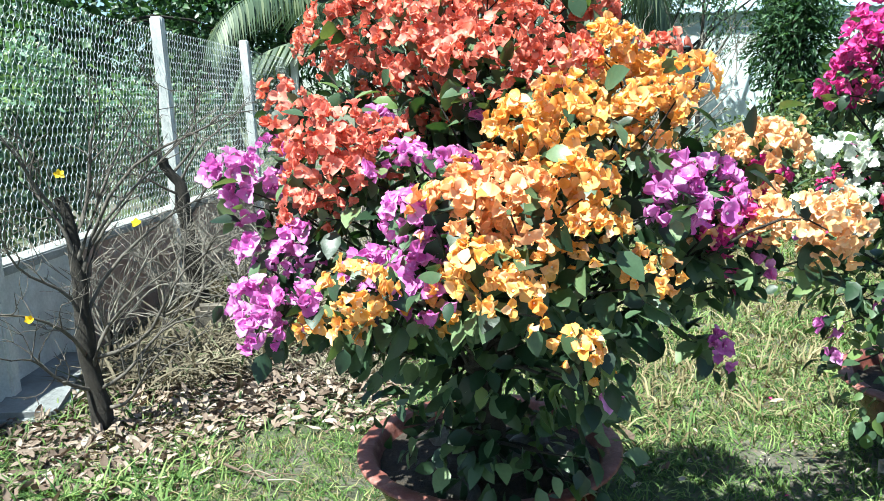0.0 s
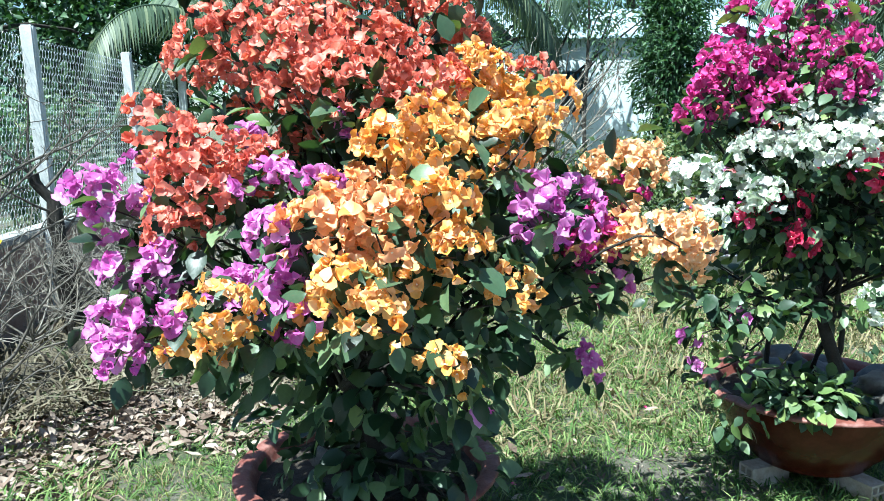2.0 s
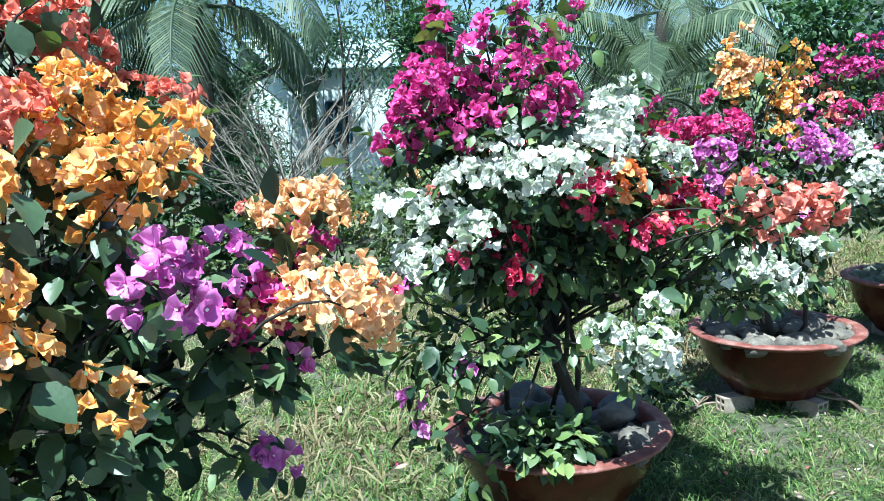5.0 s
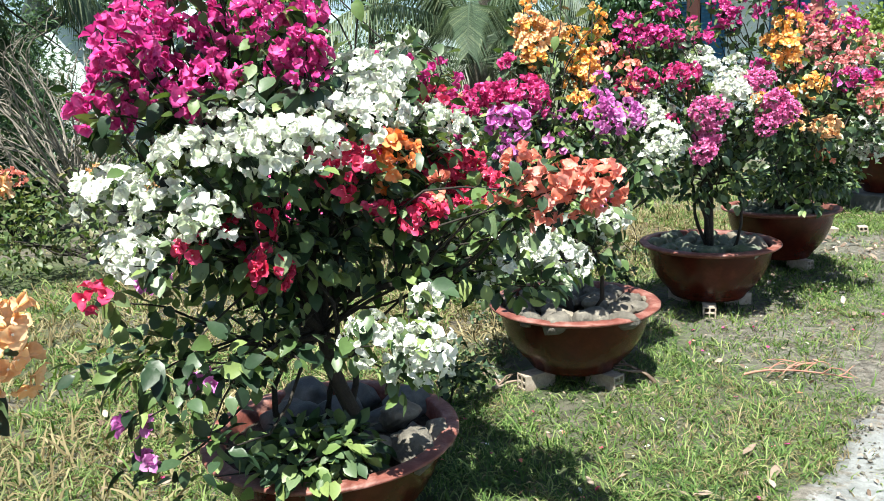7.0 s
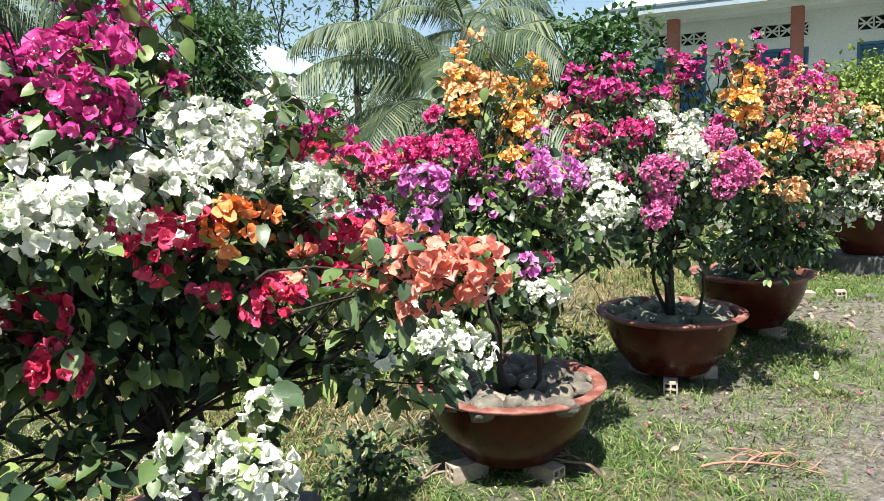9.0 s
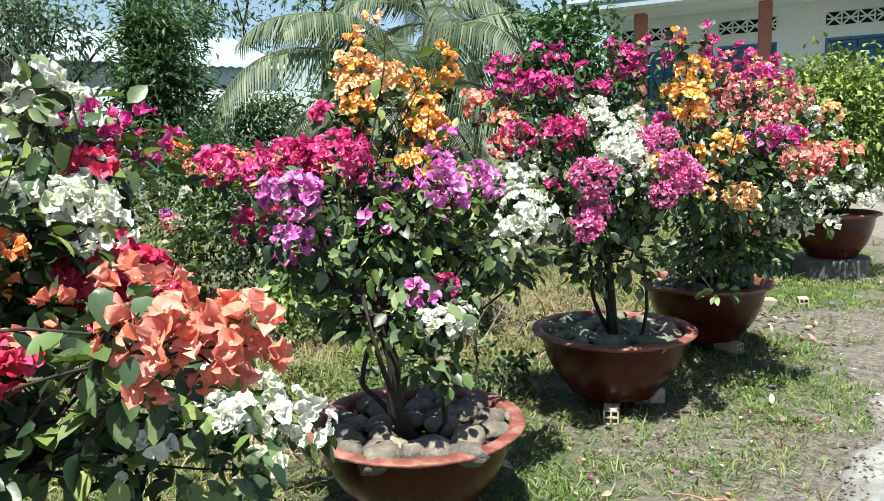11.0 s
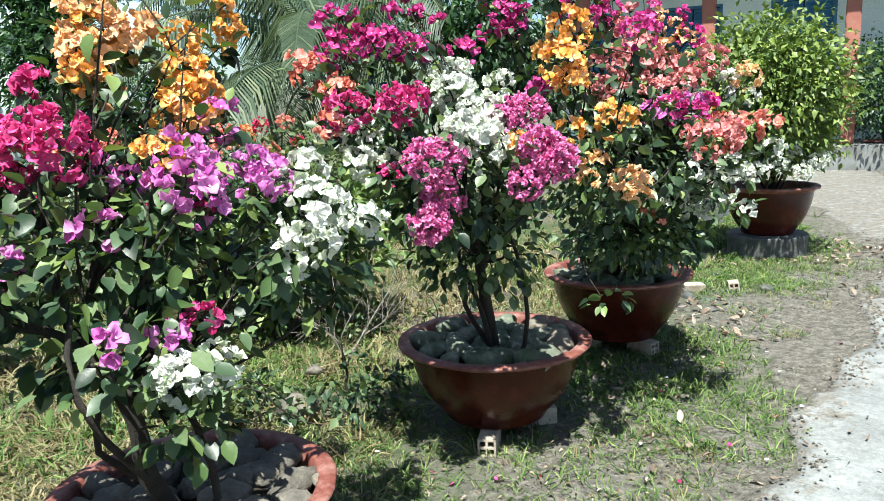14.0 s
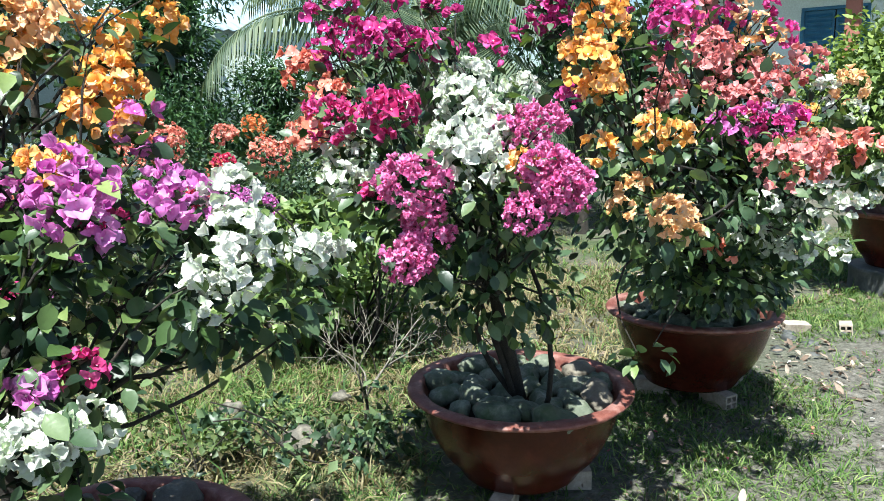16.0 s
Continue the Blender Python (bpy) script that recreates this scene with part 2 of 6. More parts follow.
# ground: thin turf over pale soil, browner where leaves lie
GROUND, nt, b = material("turf_soil", 0.95)
where = nt.nodes.new("ShaderNodeNewGeometry").outputs["Position"]
soil_tone = ramp(nt, noisy(nt, 9.0, 6, 0.7, where), [(0.3, (0.05, 0.044, 0.034)), (0.7, (0.17, 0.15, 0.12))])
turf_tone = ramp(nt, noisy(nt, 14.0, 6, 0.7, where), [(0.3, (0.026, 0.040, 0.013)), (0.55, (0.055, 0.078, 0.026)), (0.75, (0.13, 0.135, 0.06))])
patch = ramp(nt, noisy(nt, 0.9, 4, 0.6, where), [(0.42, (0, 0, 0)), (0.58, (1, 1, 1))])
# trodden grey dirt along the path's edge
along = nt.nodes.new("ShaderNodeVectorMath")
along.operation = "DOT_PRODUCT"
nt.links.new(where, along.inputs[0])
along.inputs[1].default_value = (-0.232, 1.0, 0.0)
strip = nt.nodes.new("ShaderNodeMapRange")
strip.inputs["From Min"].default_value, strip.inputs["From Max"].default_value = 2.75, 1.75
nt.links.new(along.outputs["Value"], strip.inputs["Value"])
apart = nt.nodes.new("ShaderNodeSeparateXYZ")
nt.links.new(where, apart.inputs[0])
east = nt.nodes.new("ShaderNodeMapRange")
east.inputs["From Min"].default_value, east.inputs["From Max"].default_value = 3.9, 4.7
nt.links.new(apart.outputs["X"], east.inputs["Value"])
worn = nt.nodes.new("ShaderNodeMath")
worn.operation = "MULTIPLY"
nt.links.new(strip.outputs[0], worn.inputs[0])
nt.links.new(east.outputs[0], worn.inputs[1])
dirt_tone = ramp(nt, noisy(nt, 16.0, 8, 0.85, where), [(0.36, (0.034, 0.031, 0.025)), (0.5, (0.12, 0.11, 0.093)), (0.66, (0.27, 0.25, 0.22))])
col = mixed(nt, worn.outputs[0], mixed(nt, patch, turf_tone, soil_tone), dirt_tone)
nt.links.new(col, b.inputs["Base Color"])
bumped(nt, b, noisy(nt, 40.0, 5, 0.7, where), 1.0, 0.03)


# old concrete, scuffed and dusted with soil, more so along its ragged edge
PATH, nt, b = material("worn_concrete", 0.9)
where = nt.nodes.new("ShaderNodeNewGeometry").outputs["Position"]
tone = ramp(nt, noisy(nt, 3.0, 8, 0.75, where), [(0.3, (0.135, 0.14, 0.14)), (0.5, (0.24, 0.25, 0.25)), (0.7, (0.35, 0.365, 0.365))])
tone = mixed(nt, 0.55, tone, ramp(nt, noisy(nt, 38.0, 5, 0.8, where), [(0.35, (0.3, 0.3, 0.3)), (0.65, (1, 1, 1))]), "MULTIPLY")
along = nt.nodes.new("ShaderNodeVectorMath")
along.operation = "DOT_PRODUCT"
nt.links.new(where, along.inputs[0])
along.inputs[1].default_value = (-0.232, 1.0, 0.0)
rim_of = nt.nodes.new("ShaderNodeMapRange")
rim_of.inputs["From Min"].default_value, rim_of.inputs["From Max"].default_value = 0.55, 1.1
rim_of.inputs["To Min"].default_value, rim_of.inputs["To Max"].default_value = -0.16, 0.13
nt.links.new(along.outputs["Value"], rim_of.inputs["Value"])
dust = nt.nodes.new("ShaderNodeMath")
dust.operation = "ADD"
nt.links.new(rim_of.outputs[0], dust.inputs[0])
nt.links.new(noisy(nt, 7.0, 9, 0.8, where), dust.inputs[1])
soil_on = ramp(nt, dust.outputs[0], [(0.52, (0, 0, 0)), (0.62, (1, 1, 1))])
dirt = ramp(nt, noisy(nt, 24.0, 6, 0.8, where), [(0.35, (0.06, 0.055, 0.046)), (0.65, (0.21, 0.19, 0.165))])
nt.links.new(mixed(nt, soil_on, tone, dirt), b.inputs["Base Color"])
bumped(nt, b, noisy(nt, 30.0, 6, 0.8, where), 0.7, 0.012)


# ---- mesh helpers ----
def quick_mesh(name, verts, faces, mats, index=None, smooth=True):
    verts, faces = np.asarray(verts, np.float32).reshape(-1, 3), np.asarray(faces, np.int32)
    me = bpy.data.meshes.new(name)
    k = faces.shape[1]
    me.vertices.add(len(verts))
    me.vertices.foreach_set("co", verts.ravel())
    me.loops.add(faces.size)
    me.loops.foreach_set("vertex_index", faces.ravel())
    me.polygons.add(len(faces))
    me.polygons.foreach_set("loop_start", np.arange(0, faces.size, k, dtype=np.int32))
    me.polygons.foreach_set("use_smooth", np.full(len(faces), smooth))
    for mt in mats:
        me.materials.append(mt)
    if index is not None:
        me.polygons.foreach_set("material_index", np.asarray(index, np.int32))
    me.update(calc_edges=True)
    me.validate()
    return me


def thing(name, x, y, z, label, category, group="", kind=""):
    ob = new(name)
    ob.empty_display_size = 0.1
    ob.matrix_basis = pose(x, y, z)
    return tagged(ob, label, category, group, kind)


def part(name, data, mat, parent, label="", at=None, kind=""):
    """Links a mesh or a bmesh, in world places, as one object under its thing."""
    if isinstance(data, bmesh.types.BMesh):
        me = bpy.data.meshes.new(name)
        data.to_mesh(me)
        data.free()
        data = me
    if mat and not data.materials:
        data.materials.append(mat)
    ob = new(name, data)
    if parent is not None:
        ob.parent = parent
        ob.matrix_parent_inverse = root_of(parent).inverted()
    if at is not None:
        ob.matrix_basis = at
    return tagged(ob, label, "", "", kind)


def root_of(ob):
    m = ob.matrix_basis.copy()
    if ob.parent:
        m = root_of(ob.parent) @ ob.matrix_parent_inverse @ m
    return m


def box(bm, size, m, bevel=0.0):
    made = bmesh.ops.create_cube(bm, size=1.0, matrix=m @ Matrix.Diagonal((*size, 1)))
    if bevel:
        edges = {e for v in made["verts"] for e in v.link_edges}
        bmesh.ops.bevel(bm, geom=list(edges), offset=bevel, segments=2, affect="EDGES")
    return bm


def block(size, m, bevel=0.0):
    return box(bmesh.new(), size, m, bevel)


def lathe(profile, sides, wobble=0.0, seed=0):
    """A turned shape from (radius, height) pairs, as quads."""
    rng = np.random.default_rng(seed)
    a = np.linspace(0, 2 * np.pi, sides, endpoint=False)
    p = np.array(profile)
    dev = 1 + wobble * (np.sin(2 * a + rng.uniform(0, 6)) + 0.5 * np.sin(3 * a + rng.uniform(0, 6)))
    v = np.stack([np.outer(p[:, 0], np.cos(a) * dev), np.outer(p[:, 0], np.sin(a) * dev), np.repeat(p[:, 1:2], sides, 1)], -1).reshape(-1, 3)
    f = [(i * sides + j, i * sides + (j + 1) % sides, (i + 1) * sides + (j + 1) % sides, (i + 1) * sides + j) for i in range(len(p) - 1) for j in range(sides)]
    return v, np.array(f)


def tube(points, radii, sides=7):
    """A tapered stem through points, as quads, closed to a point at its end."""
    pts, r = np.array(points, float), np.array(radii, float)
    d = np.gradient(pts, axis=0)
    d /= np.linalg.norm(d, axis=1, keepdims=True) + 1e-9
    ref = np.where(np.abs(d[:, 2:3]) > 0.9, np.array([[1.0, 0, 0]]), np.array([[0, 0, 1.0]]))
    u = np.cross(d, ref)
    u /= np.linalg.norm(u, axis=1, keepdims=True) + 1e-9
    w = np.cross(d, u)
    a = np.linspace(0, 2 * np.pi, sides, endpoint=False)
    ring = u[:, None, :] * np.cos(a)[None, :, None] + w[:, None, :] * np.sin(a)[None, :, None]
    v = (pts[:, None, :] + ring * r[:, None, None]).reshape(-1, 3)
    f = [(i * sides + j, (i + 1) * sides + j, (i + 1) * sides + (j + 1) % sides, i * sides + (j + 1) % sides) for i in range(len(pts) - 1) for j in range(sides)]
    return v, np.array(f)


def bent(a, b, rng, n=7, sag=0.0, wander=0.08):
    """A wandering line from a to b."""
    a, b = np.array(a, float), np.array(b, float)
    s = np.linspace(0, 1, n)[:, None]
    ln = np.linalg.norm(b - a)
    p = a + (b - a) * s
    off = rng.normal(0, wander * ln, (2, 3))
    p = p + np.sin(np.pi * s) * off[0] + np.sin(2 * np.pi * s) * off[1] * 0.5
    p[:, 2] += sag * ln * np.sin(np.pi * s[:, 0])
    return p


def joined(pieces):
    vs, fs, k = [], [], 0
    for v, f in pieces:
        vs.append(v)
        fs.append(f + k)
        k += len(v)
    return np.concatenate(vs), np.concatenate(fs)


def turns(axis, rng, spin=None):
    """Rotations that take z to each axis, with a random spin about it."""
    z = axis / (np.linalg.norm(axis, axis=1, keepdims=True) + 1e-9)
    h = rng.normal(size=z.shape) if spin is None else spin
    x = np.cross(h, z)
    x /= np.linalg.norm(x, axis=1, keepdims=True) + 1e-9
    return np.stack([x, np.cross(z, x), z], -1)


def scatter(templates, places, rots, sizes, rng):
    """Copies of small templates joined into one array of triangles."""
    pick = rng.integers(0, len(templates), len(places))
    vs, fs, k = [], [], 0
    for i, (tv, tf) in enumerate(templates):
        sel = np.nonzero(pick == i)[0]
        if not len(sel):
            continue
        v = np.einsum("nij,kj->nki", rots[sel], tv) * sizes[sel][:, None, None] + places[sel][:, None, :]
        f = tf[None] + (np.arange(len(sel)) * len(tv))[:, None, None] + k
        vs.append(v.reshape(-1, 3))
        fs.append(f.reshape(-1, 3))
        k += v.shape[0] * v.shape[1]
    return np.concatenate(vs), np.concatenate(fs)


def leaf_template(width, fold, droop, rng, wave=0.0):
    """A pointed oval leaf one long, along y, upper side to z."""
    rows = [(0.0, 0.03), (0.22, 0.8), (0.5, 1.0), (0.78, 0.62)]
    v = []
    for t, w in rows:
        z = -droop * t * t
        for sx in (-1, 0, 1):
            v.append((sx * w * width / 2, t, z + (fold * w * width / 2 if sx else 0) + rng.normal(0, wave)))
    v.append((0, 1.0, -droop))
    f = []
    for i in range(3):
        for j in range(2):
            a = i * 3 + j
            f += [(a, a + 1, a + 4), (a, a + 4, a + 3)]
    f += [(9, 10, 12), (10, 11, 12)]
    return np.array(v), np.array(f)


def floret_template(rng, cup, ruffle, bracts=3, wide=0.85, fine=False):
    """Papery bracts round a small tubular flower; z is outwards."""
    vs, fs, k = [], [], 0
    for i in range(bracts):
        lv, lf = petal_template(rng, wide * 1.02, 0.24, 0.15) if fine else leaf_template(wide, 0.35, -0.25 + rng.normal(0, 0.12), rng, ruffle)
        ang = 2 * math.pi * i / bracts + rng.normal(0, 0.15)
        tilt = cup + rng.normal(0, 0.2)
        c, s = math.cos(tilt), math.sin(tilt)
        lv = np.stack([lv[:, 0], lv[:, 1] * c - lv[:, 2] * s, lv[:, 1] * s + lv[:, 2] * c], -1)
        c, s = math.cos(ang), math.sin(ang)
        vs.append(np.stack([lv[:, 0] * c - lv[:, 1] * s, lv[:, 0] * s + lv[:, 1] * c, lv[:, 2]], -1))
        fs.append(lf + k)
        k += len(lv)
    return np.concatenate(vs), np.concatenate(fs)


def petal_template(rng, width, cup, ruffle):
    """A papery rounded bract one long along y, with a wavy edge and a raised midrib."""
    v, ph = [], rng.uniform(0, 6.28, 3)
    bow = rng.uniform(-0.12, 0.16)
    for t, w in zip((0.0, 0.2, 0.5, 0.8, 1.0), (0.12, 0.76, 1.0, 0.72, 0.10)):
        for sx in (-1.0, 0.0, 1.0):
            edge = abs(sx)
            z = cup * edge * w + ruffle * edge * math.sin(6 * t + ph[0] + (2 if sx > 0 else 0)) + bow * math.sin(math.pi * t)
            v.append((sx * w * width / 2, t + 0.05 * edge * math.sin(9 * t + ph[2]) - 0.05 * edge * (t > 0.9), z + rng.normal(0, 0.02)))
    f = []
    for i in range(4):
        for j in range(2):
            a = i * 3 + j
            f += [(a, a + 1, a + 4), (a, a + 4, a + 3)]
    return np.array(v), np.array(f)


RNG = np.random.default_rng(7)
LEAVES = [leaf_template(0.66, 0.3, d, RNG, 0.012) for d in (0.1, 0.25, 0.4, 0.05)]
CHEAP = [(np.array([(0, 0, 0), (-w / 2, 0.42, 0.1), (0, 0.5, 0), (w / 2, 0.42, 0.1), (0, 1, -d)]), np.array([(0, 2, 1), (0, 3, 2), (1, 2, 4), (2, 3, 4)])) for w, d in ((0.66, 0.1), (0.6, 0.3), (0.55, 0.5))]
CHEAP_NARROW = [(v * np.array([0.52, 1, 1]), f) for v, f in CHEAP]
FLORETS = [floret_template(RNG, c, 0.075) for c in (0.35, 0.6, 0.8, 1.0, 0.5, 0.75)]
FINE = [floret_template(RNG, c, 0.0, 3, w, True) for c, w in ((0.3, 0.9), (0.5, 0.85), (0.7, 0.95), (0.9, 0.85), (1.1, 0.9), (0.6, 1.0), (0.8, 0.8), (0.4, 0.95))]
FRILLY = [floret_template(RNG, c, 0.13, 8, 0.62) for c in (0.4, 0.75, 1.1)]
EYES = [(np.array([(0.10, 0, 0.32), (0, 0.10, 0.32), (-0.10, 0, 0.32), (0, -0.10, 0.32), (0, 0, 0.0)]),
         np.array([(0, 1, 2), (0, 2, 3)]))]
LEAF_MESHES = [quick_mesh("leaf", v, f, [LEAF]) for v, f in LEAVES]
YOUNG_MESHES = [quick_mesh("young_leaf", v, f, [YOUNG_LEAF]) for v, f in LEAVES]


def leaf_turns(outward, rng, lift=1.0, spread=0.55):
    """Leaf rotations: tips outwards and down, upper sides to the sky."""
    n = len(outward)
    tip = outward + rng.normal(0, 0.5, (n, 3)) + np.array([0, 0, -0.35])
    up = np.array([0, 0, lift]) + rng.normal(0, spread, (n, 3)) + 0.45 * outward
    tip /= np.linalg.norm(tip, axis=1, keepdims=True) + 1e-9
    up -= tip * (up * tip).sum(1, keepdims=True)
    up /= np.linalg.norm(up, axis=1, keepdims=True) + 1e-9
    return np.stack([np.cross(tip, up), tip, up], -1)


# ---- ground and path ----
def path_edge(x):
    return 1.0 + 0.232 * x + min(4.0, 0.5 * max(0.0, x - 10.6)) + 0.05 * math.sin(2.3 * x) + 0.03 * math.sin(6.1 * x + 1) + 0.09 * noise.noise((x * 3.7, 0.3, 0.7)) + 0.05 * noise.noise((x * 11.0, 1.3, 0.2))


def uneven(x, y):
    near = max(0.0, 1 - max(abs(x - 4) - 8, abs(y - 4) - 5, 0) / 4)
    return near * (0.018 * noise.noise((x * 0.9, y * 0.9, 0)) + 0.008 * noise.noise((x * 3.1, y * 3.1, 4))) - 0.006


def axis(lo, hi, step, far):
    inner = np.arange(lo, hi + 1e-6, step)
    steps = np.array([0.5, 1, 2, 4, 8, 16, 40, 100, 250, far])
    return np.concatenate([lo - steps[::-1], inner, hi + steps])


gx, gy = axis(-5, 13, 0.2, 600), axis(-2, 10, 0.2, 600)
gv = [(x, y, uneven(x, y)) for y in gy for x in gx]
gf = [(j * len(gx) + i, j * len(gx) + i + 1, (j + 1) * len(gx) + i + 1, (j + 1) * len(gx) + i) for j in range(len(gy) - 1) for i in range(len(gx) - 1)]
tagged(part("ground", quick_mesh("ground", gv, gf, [GROUND]), None, None), "patchy lawn over pale dry soil", "ground", "", "structure")

px = np.arange(-8, 26, 0.04)
pv, pf = [], []
for x in px:
    e = path_edge(x)
    z = 0.016 + 0.003 * math.sin(3 * x)
    pv += [(x, e, -0.05), (x, e - 0.02, z - 0.012), (x + 0.0, e - 0.08, z), (x, e - 1.3, z + 0.004), (x, e - 2.7, z), (x, e - 2.72, -0.05)]
for i in range(len(px) - 1):
    for j in range(5):
        a = i * 6 + j
        pf.append((a, a + 1, a + 7, a + 6))
tagged(part("pavement", quick_mesh("pavement", pv, [q[::-1] for q in pf], [PATH]), None, None), "worn grey concrete garden path with a ragged edge", "path", "", "structure")


# ---- fence with its low wall ----
FX = lambda y: -2.263 + 0.058 * (y - 6.15)
wall = tagged(new("wall_fence"), "low old brick wall under a concrete coping", "wall", "", "structure")
part("core", block((0.13, 5.9, 0.68), pose(FX(7.55) - 0.02, 7.55, 0.34, 0, 0, -3.3)), RED_BRICK, wall)
part("core", block((0.15, 3.05, 0.68), pose(FX(3.05) - 0.02, 3.05, 0.34, 0, 0, -3.3)), POST, wall, "whitewashed rough plaster")
part("coping", block((0.17, 9.0, 0.06), pose(FX(6) - 0.02, 6.0, 0.71, 0, 0, -3.3), 0.01), COPING, wall, "weathered concrete coping")
fence = thing("fence", FX(6), 6.0, 0.5, "chicken wire fence on weathered concrete posts", "fence")
for py, h in ((1.9, 2.25), (3.75, 2.25), (6.15, 2.25), (8.35, 2.25), (10.4, 2.25)):
    bm = block((0.095, 0.095, h), pose(FX(py) + 0.10, py, h / 2, 0, 0.8 * math.sin(py * 5), 3), 0.012)
    part("post", bm, POST, fence)
cell_w, cell_h = 0.052, 0.06
wires = []
ys = np.arange(1.9, 10.4, cell_w)
zs = np.arange(0.74, 2.14, cell_h)
wv, wf, k = [], [], 0
for i, y in enumerate(ys):
    for j, z in enumerate(zs):
        sh = cell_w / 2 if j % 2 else 0.0
        x = FX(y) + 0.03 * noise.noise((y * 1.3, z * 1.3, 2)) + 0.02
        for (y0, z0), (y1, z1) in (((y + sh, z), (y + sh, z + cell_h * 0.6)), ((y + sh, z + cell_h * 0.6), (y + sh + cell_w / 2, z + cell_h)), ((y + sh, z + cell_h * 0.6), (y + sh - cell_w / 2, z + cell_h))):
            dy, dz = y1 - y0, z1 - z0
            ln = math.hypot(dy, dz)
            ny, nz = -dz / ln * 0.0016, dy / ln * 0.0016
            wv += [(x + 0.0016, y0, z0), (x - 0.0016, y0 + ny, z0 + nz), (x - 0.0016, y0 - ny, z0 - nz), (x + 0.0016, y1, z1), (x - 0.0016, y1 + ny, z1 + nz), (x - 0.0016, y1 - ny, z1 - nz)]
            wf += [(k, k + 1, k + 4, k + 3), (k + 1, k + 2, k + 5, k + 4), (k + 2, k, k + 3, k + 5)]
            k += 6
part("wire_net", quick_mesh("wire_net", wv, wf, [WIRE]), None, fence, "galvanised hexagonal chicken wire", None, "stuff")


# ---- pots, stones, bricks ----
def pot(x, y, rim, radius, base, label, seed, bowl_mat=POT, rim_mat=RIM):
    h = rim - base
    p = thing("planter", x, y, base, label, "planter", "planters in a row")
    prof = [(0.02, 0), (0.49, 0), (0.52, 0.012), (0.535, 0.04), (0.55, 0.075), (0.57, 0.105), (0.595, 0.145), (0.675, 0.25), (0.745, 0.38), (0.805, 0.53), (0.85, 0.69), (0.875, 0.84), (0.885, 0.905)]
    v, f = lathe([(r * radius, z * h) for r, z in prof], 56, 0.004, seed)
    part("bowl", quick_mesh("bowl", v + np.array([x, y, base]), f, [bowl_mat]), None, p)
    prof = [(0.875, 0.885), (0.90, 0.905), (0.955, 0.93), (0.99, 0.945), (1.0, 0.96), (0.998, 0.978), (0.985, 0.99), (0.93, 0.998), (0.885, 0.996), (0.868, 0.98), (0.85, 0.9), (0.83, 0.8), (0.78, 0.7)]
    v, f = lathe([(r * radius, z * h) for r, z in prof], 72, 0.004, seed)
    chips = np.random.default_rng(seed + 50)
    v += chips.normal(0, 0.0011, v.shape) * (v[:, 2:3] > 0.93 * h)
    part("rim", quick_mesh("rim", v + np.array([x, y, base]), f, [rim_mat]), None, p, "worn terracotta rim")
    rng = np.random.default_rng(seed)
    a, rr = np.meshgrid(np.linspace(0, 2 * np.pi, 36, endpoint=False), np.linspace(0.0, 0.83, 8))
    v = np.stack([rr * np.cos(a) * radius + x, rr * np.sin(a) * radius + y, np.full(a.shape, base + h * 0.82) + rng.normal(0, 0.006, a.shape)], -1).reshape(-1, 3)
    f = [(i * 36 + j, i * 36 + (j + 1) % 36, (i + 1) * 36 + (j + 1) % 36, (i + 1) * 36 + j) for i in range(7) for j in range(36)]
    part("soil", quick_mesh("soil", v, [q[::-1] for q in f], [SOIL]), None, p, "dark crumbly soil")
    return p


def stone_mesh(seed, flat, mat):
    bm = bmesh.new()
    bmesh.ops.create_icosphere(bm, subdivisions=3, radius=0.5)
    for v in bm.verts:
        c = v.co * 2
        q = 1 + 0.34 * noise.noise(c * 0.9 + Vector((seed, 0, 0))) + 0.24 * noise.noise(c * 2.3 + Vector((0, seed, 0))) + 0.10 * noise.noise(c * 6 + Vector((0, 0, seed)))
        v.co = Vector((v.co.x * 1.28 * q, v.co.y * 0.84 * q, v.co.z * flat * q))
    for f in bm.faces:
        f.smooth = True
    me = bpy.data.meshes.new("river_stone")
    bm.to_mesh(me)
    bm.free()
    me.materials.append(mat)
    return me


STONES = [stone_mesh(s * 3.7, fl, STONE) for s, fl in ((1, 0.7), (2, 0.55), (3, 0.75), (4, 0.62))]
SLATE = surface("slate_stone", [(0.25, (0.022, 0.024, 0.026)), (0.5, (0.060, 0.062, 0.062)), (0.75, (0.15, 0.145, 0.135))], 8.0, 0.6, 60.0, 0.5, 0.005)
SLATES = [stone_mesh(s * 4.3, fl, SLATE) for s, fl in ((1, 0.7), (2, 0.62), (3, 0.7), (4, 0.66))]
MOSSY = [stone_mesh(s * 3.7, fl, MOSS_STONE) for s, fl in ((1, 0.7), (5, 0.62), (3, 0.75), (6, 0.66))]
PALES = [stone_mesh(s * 5.1, fl, PALE_STONE) for s, fl in ((1, 0.6), (2, 0.55))]


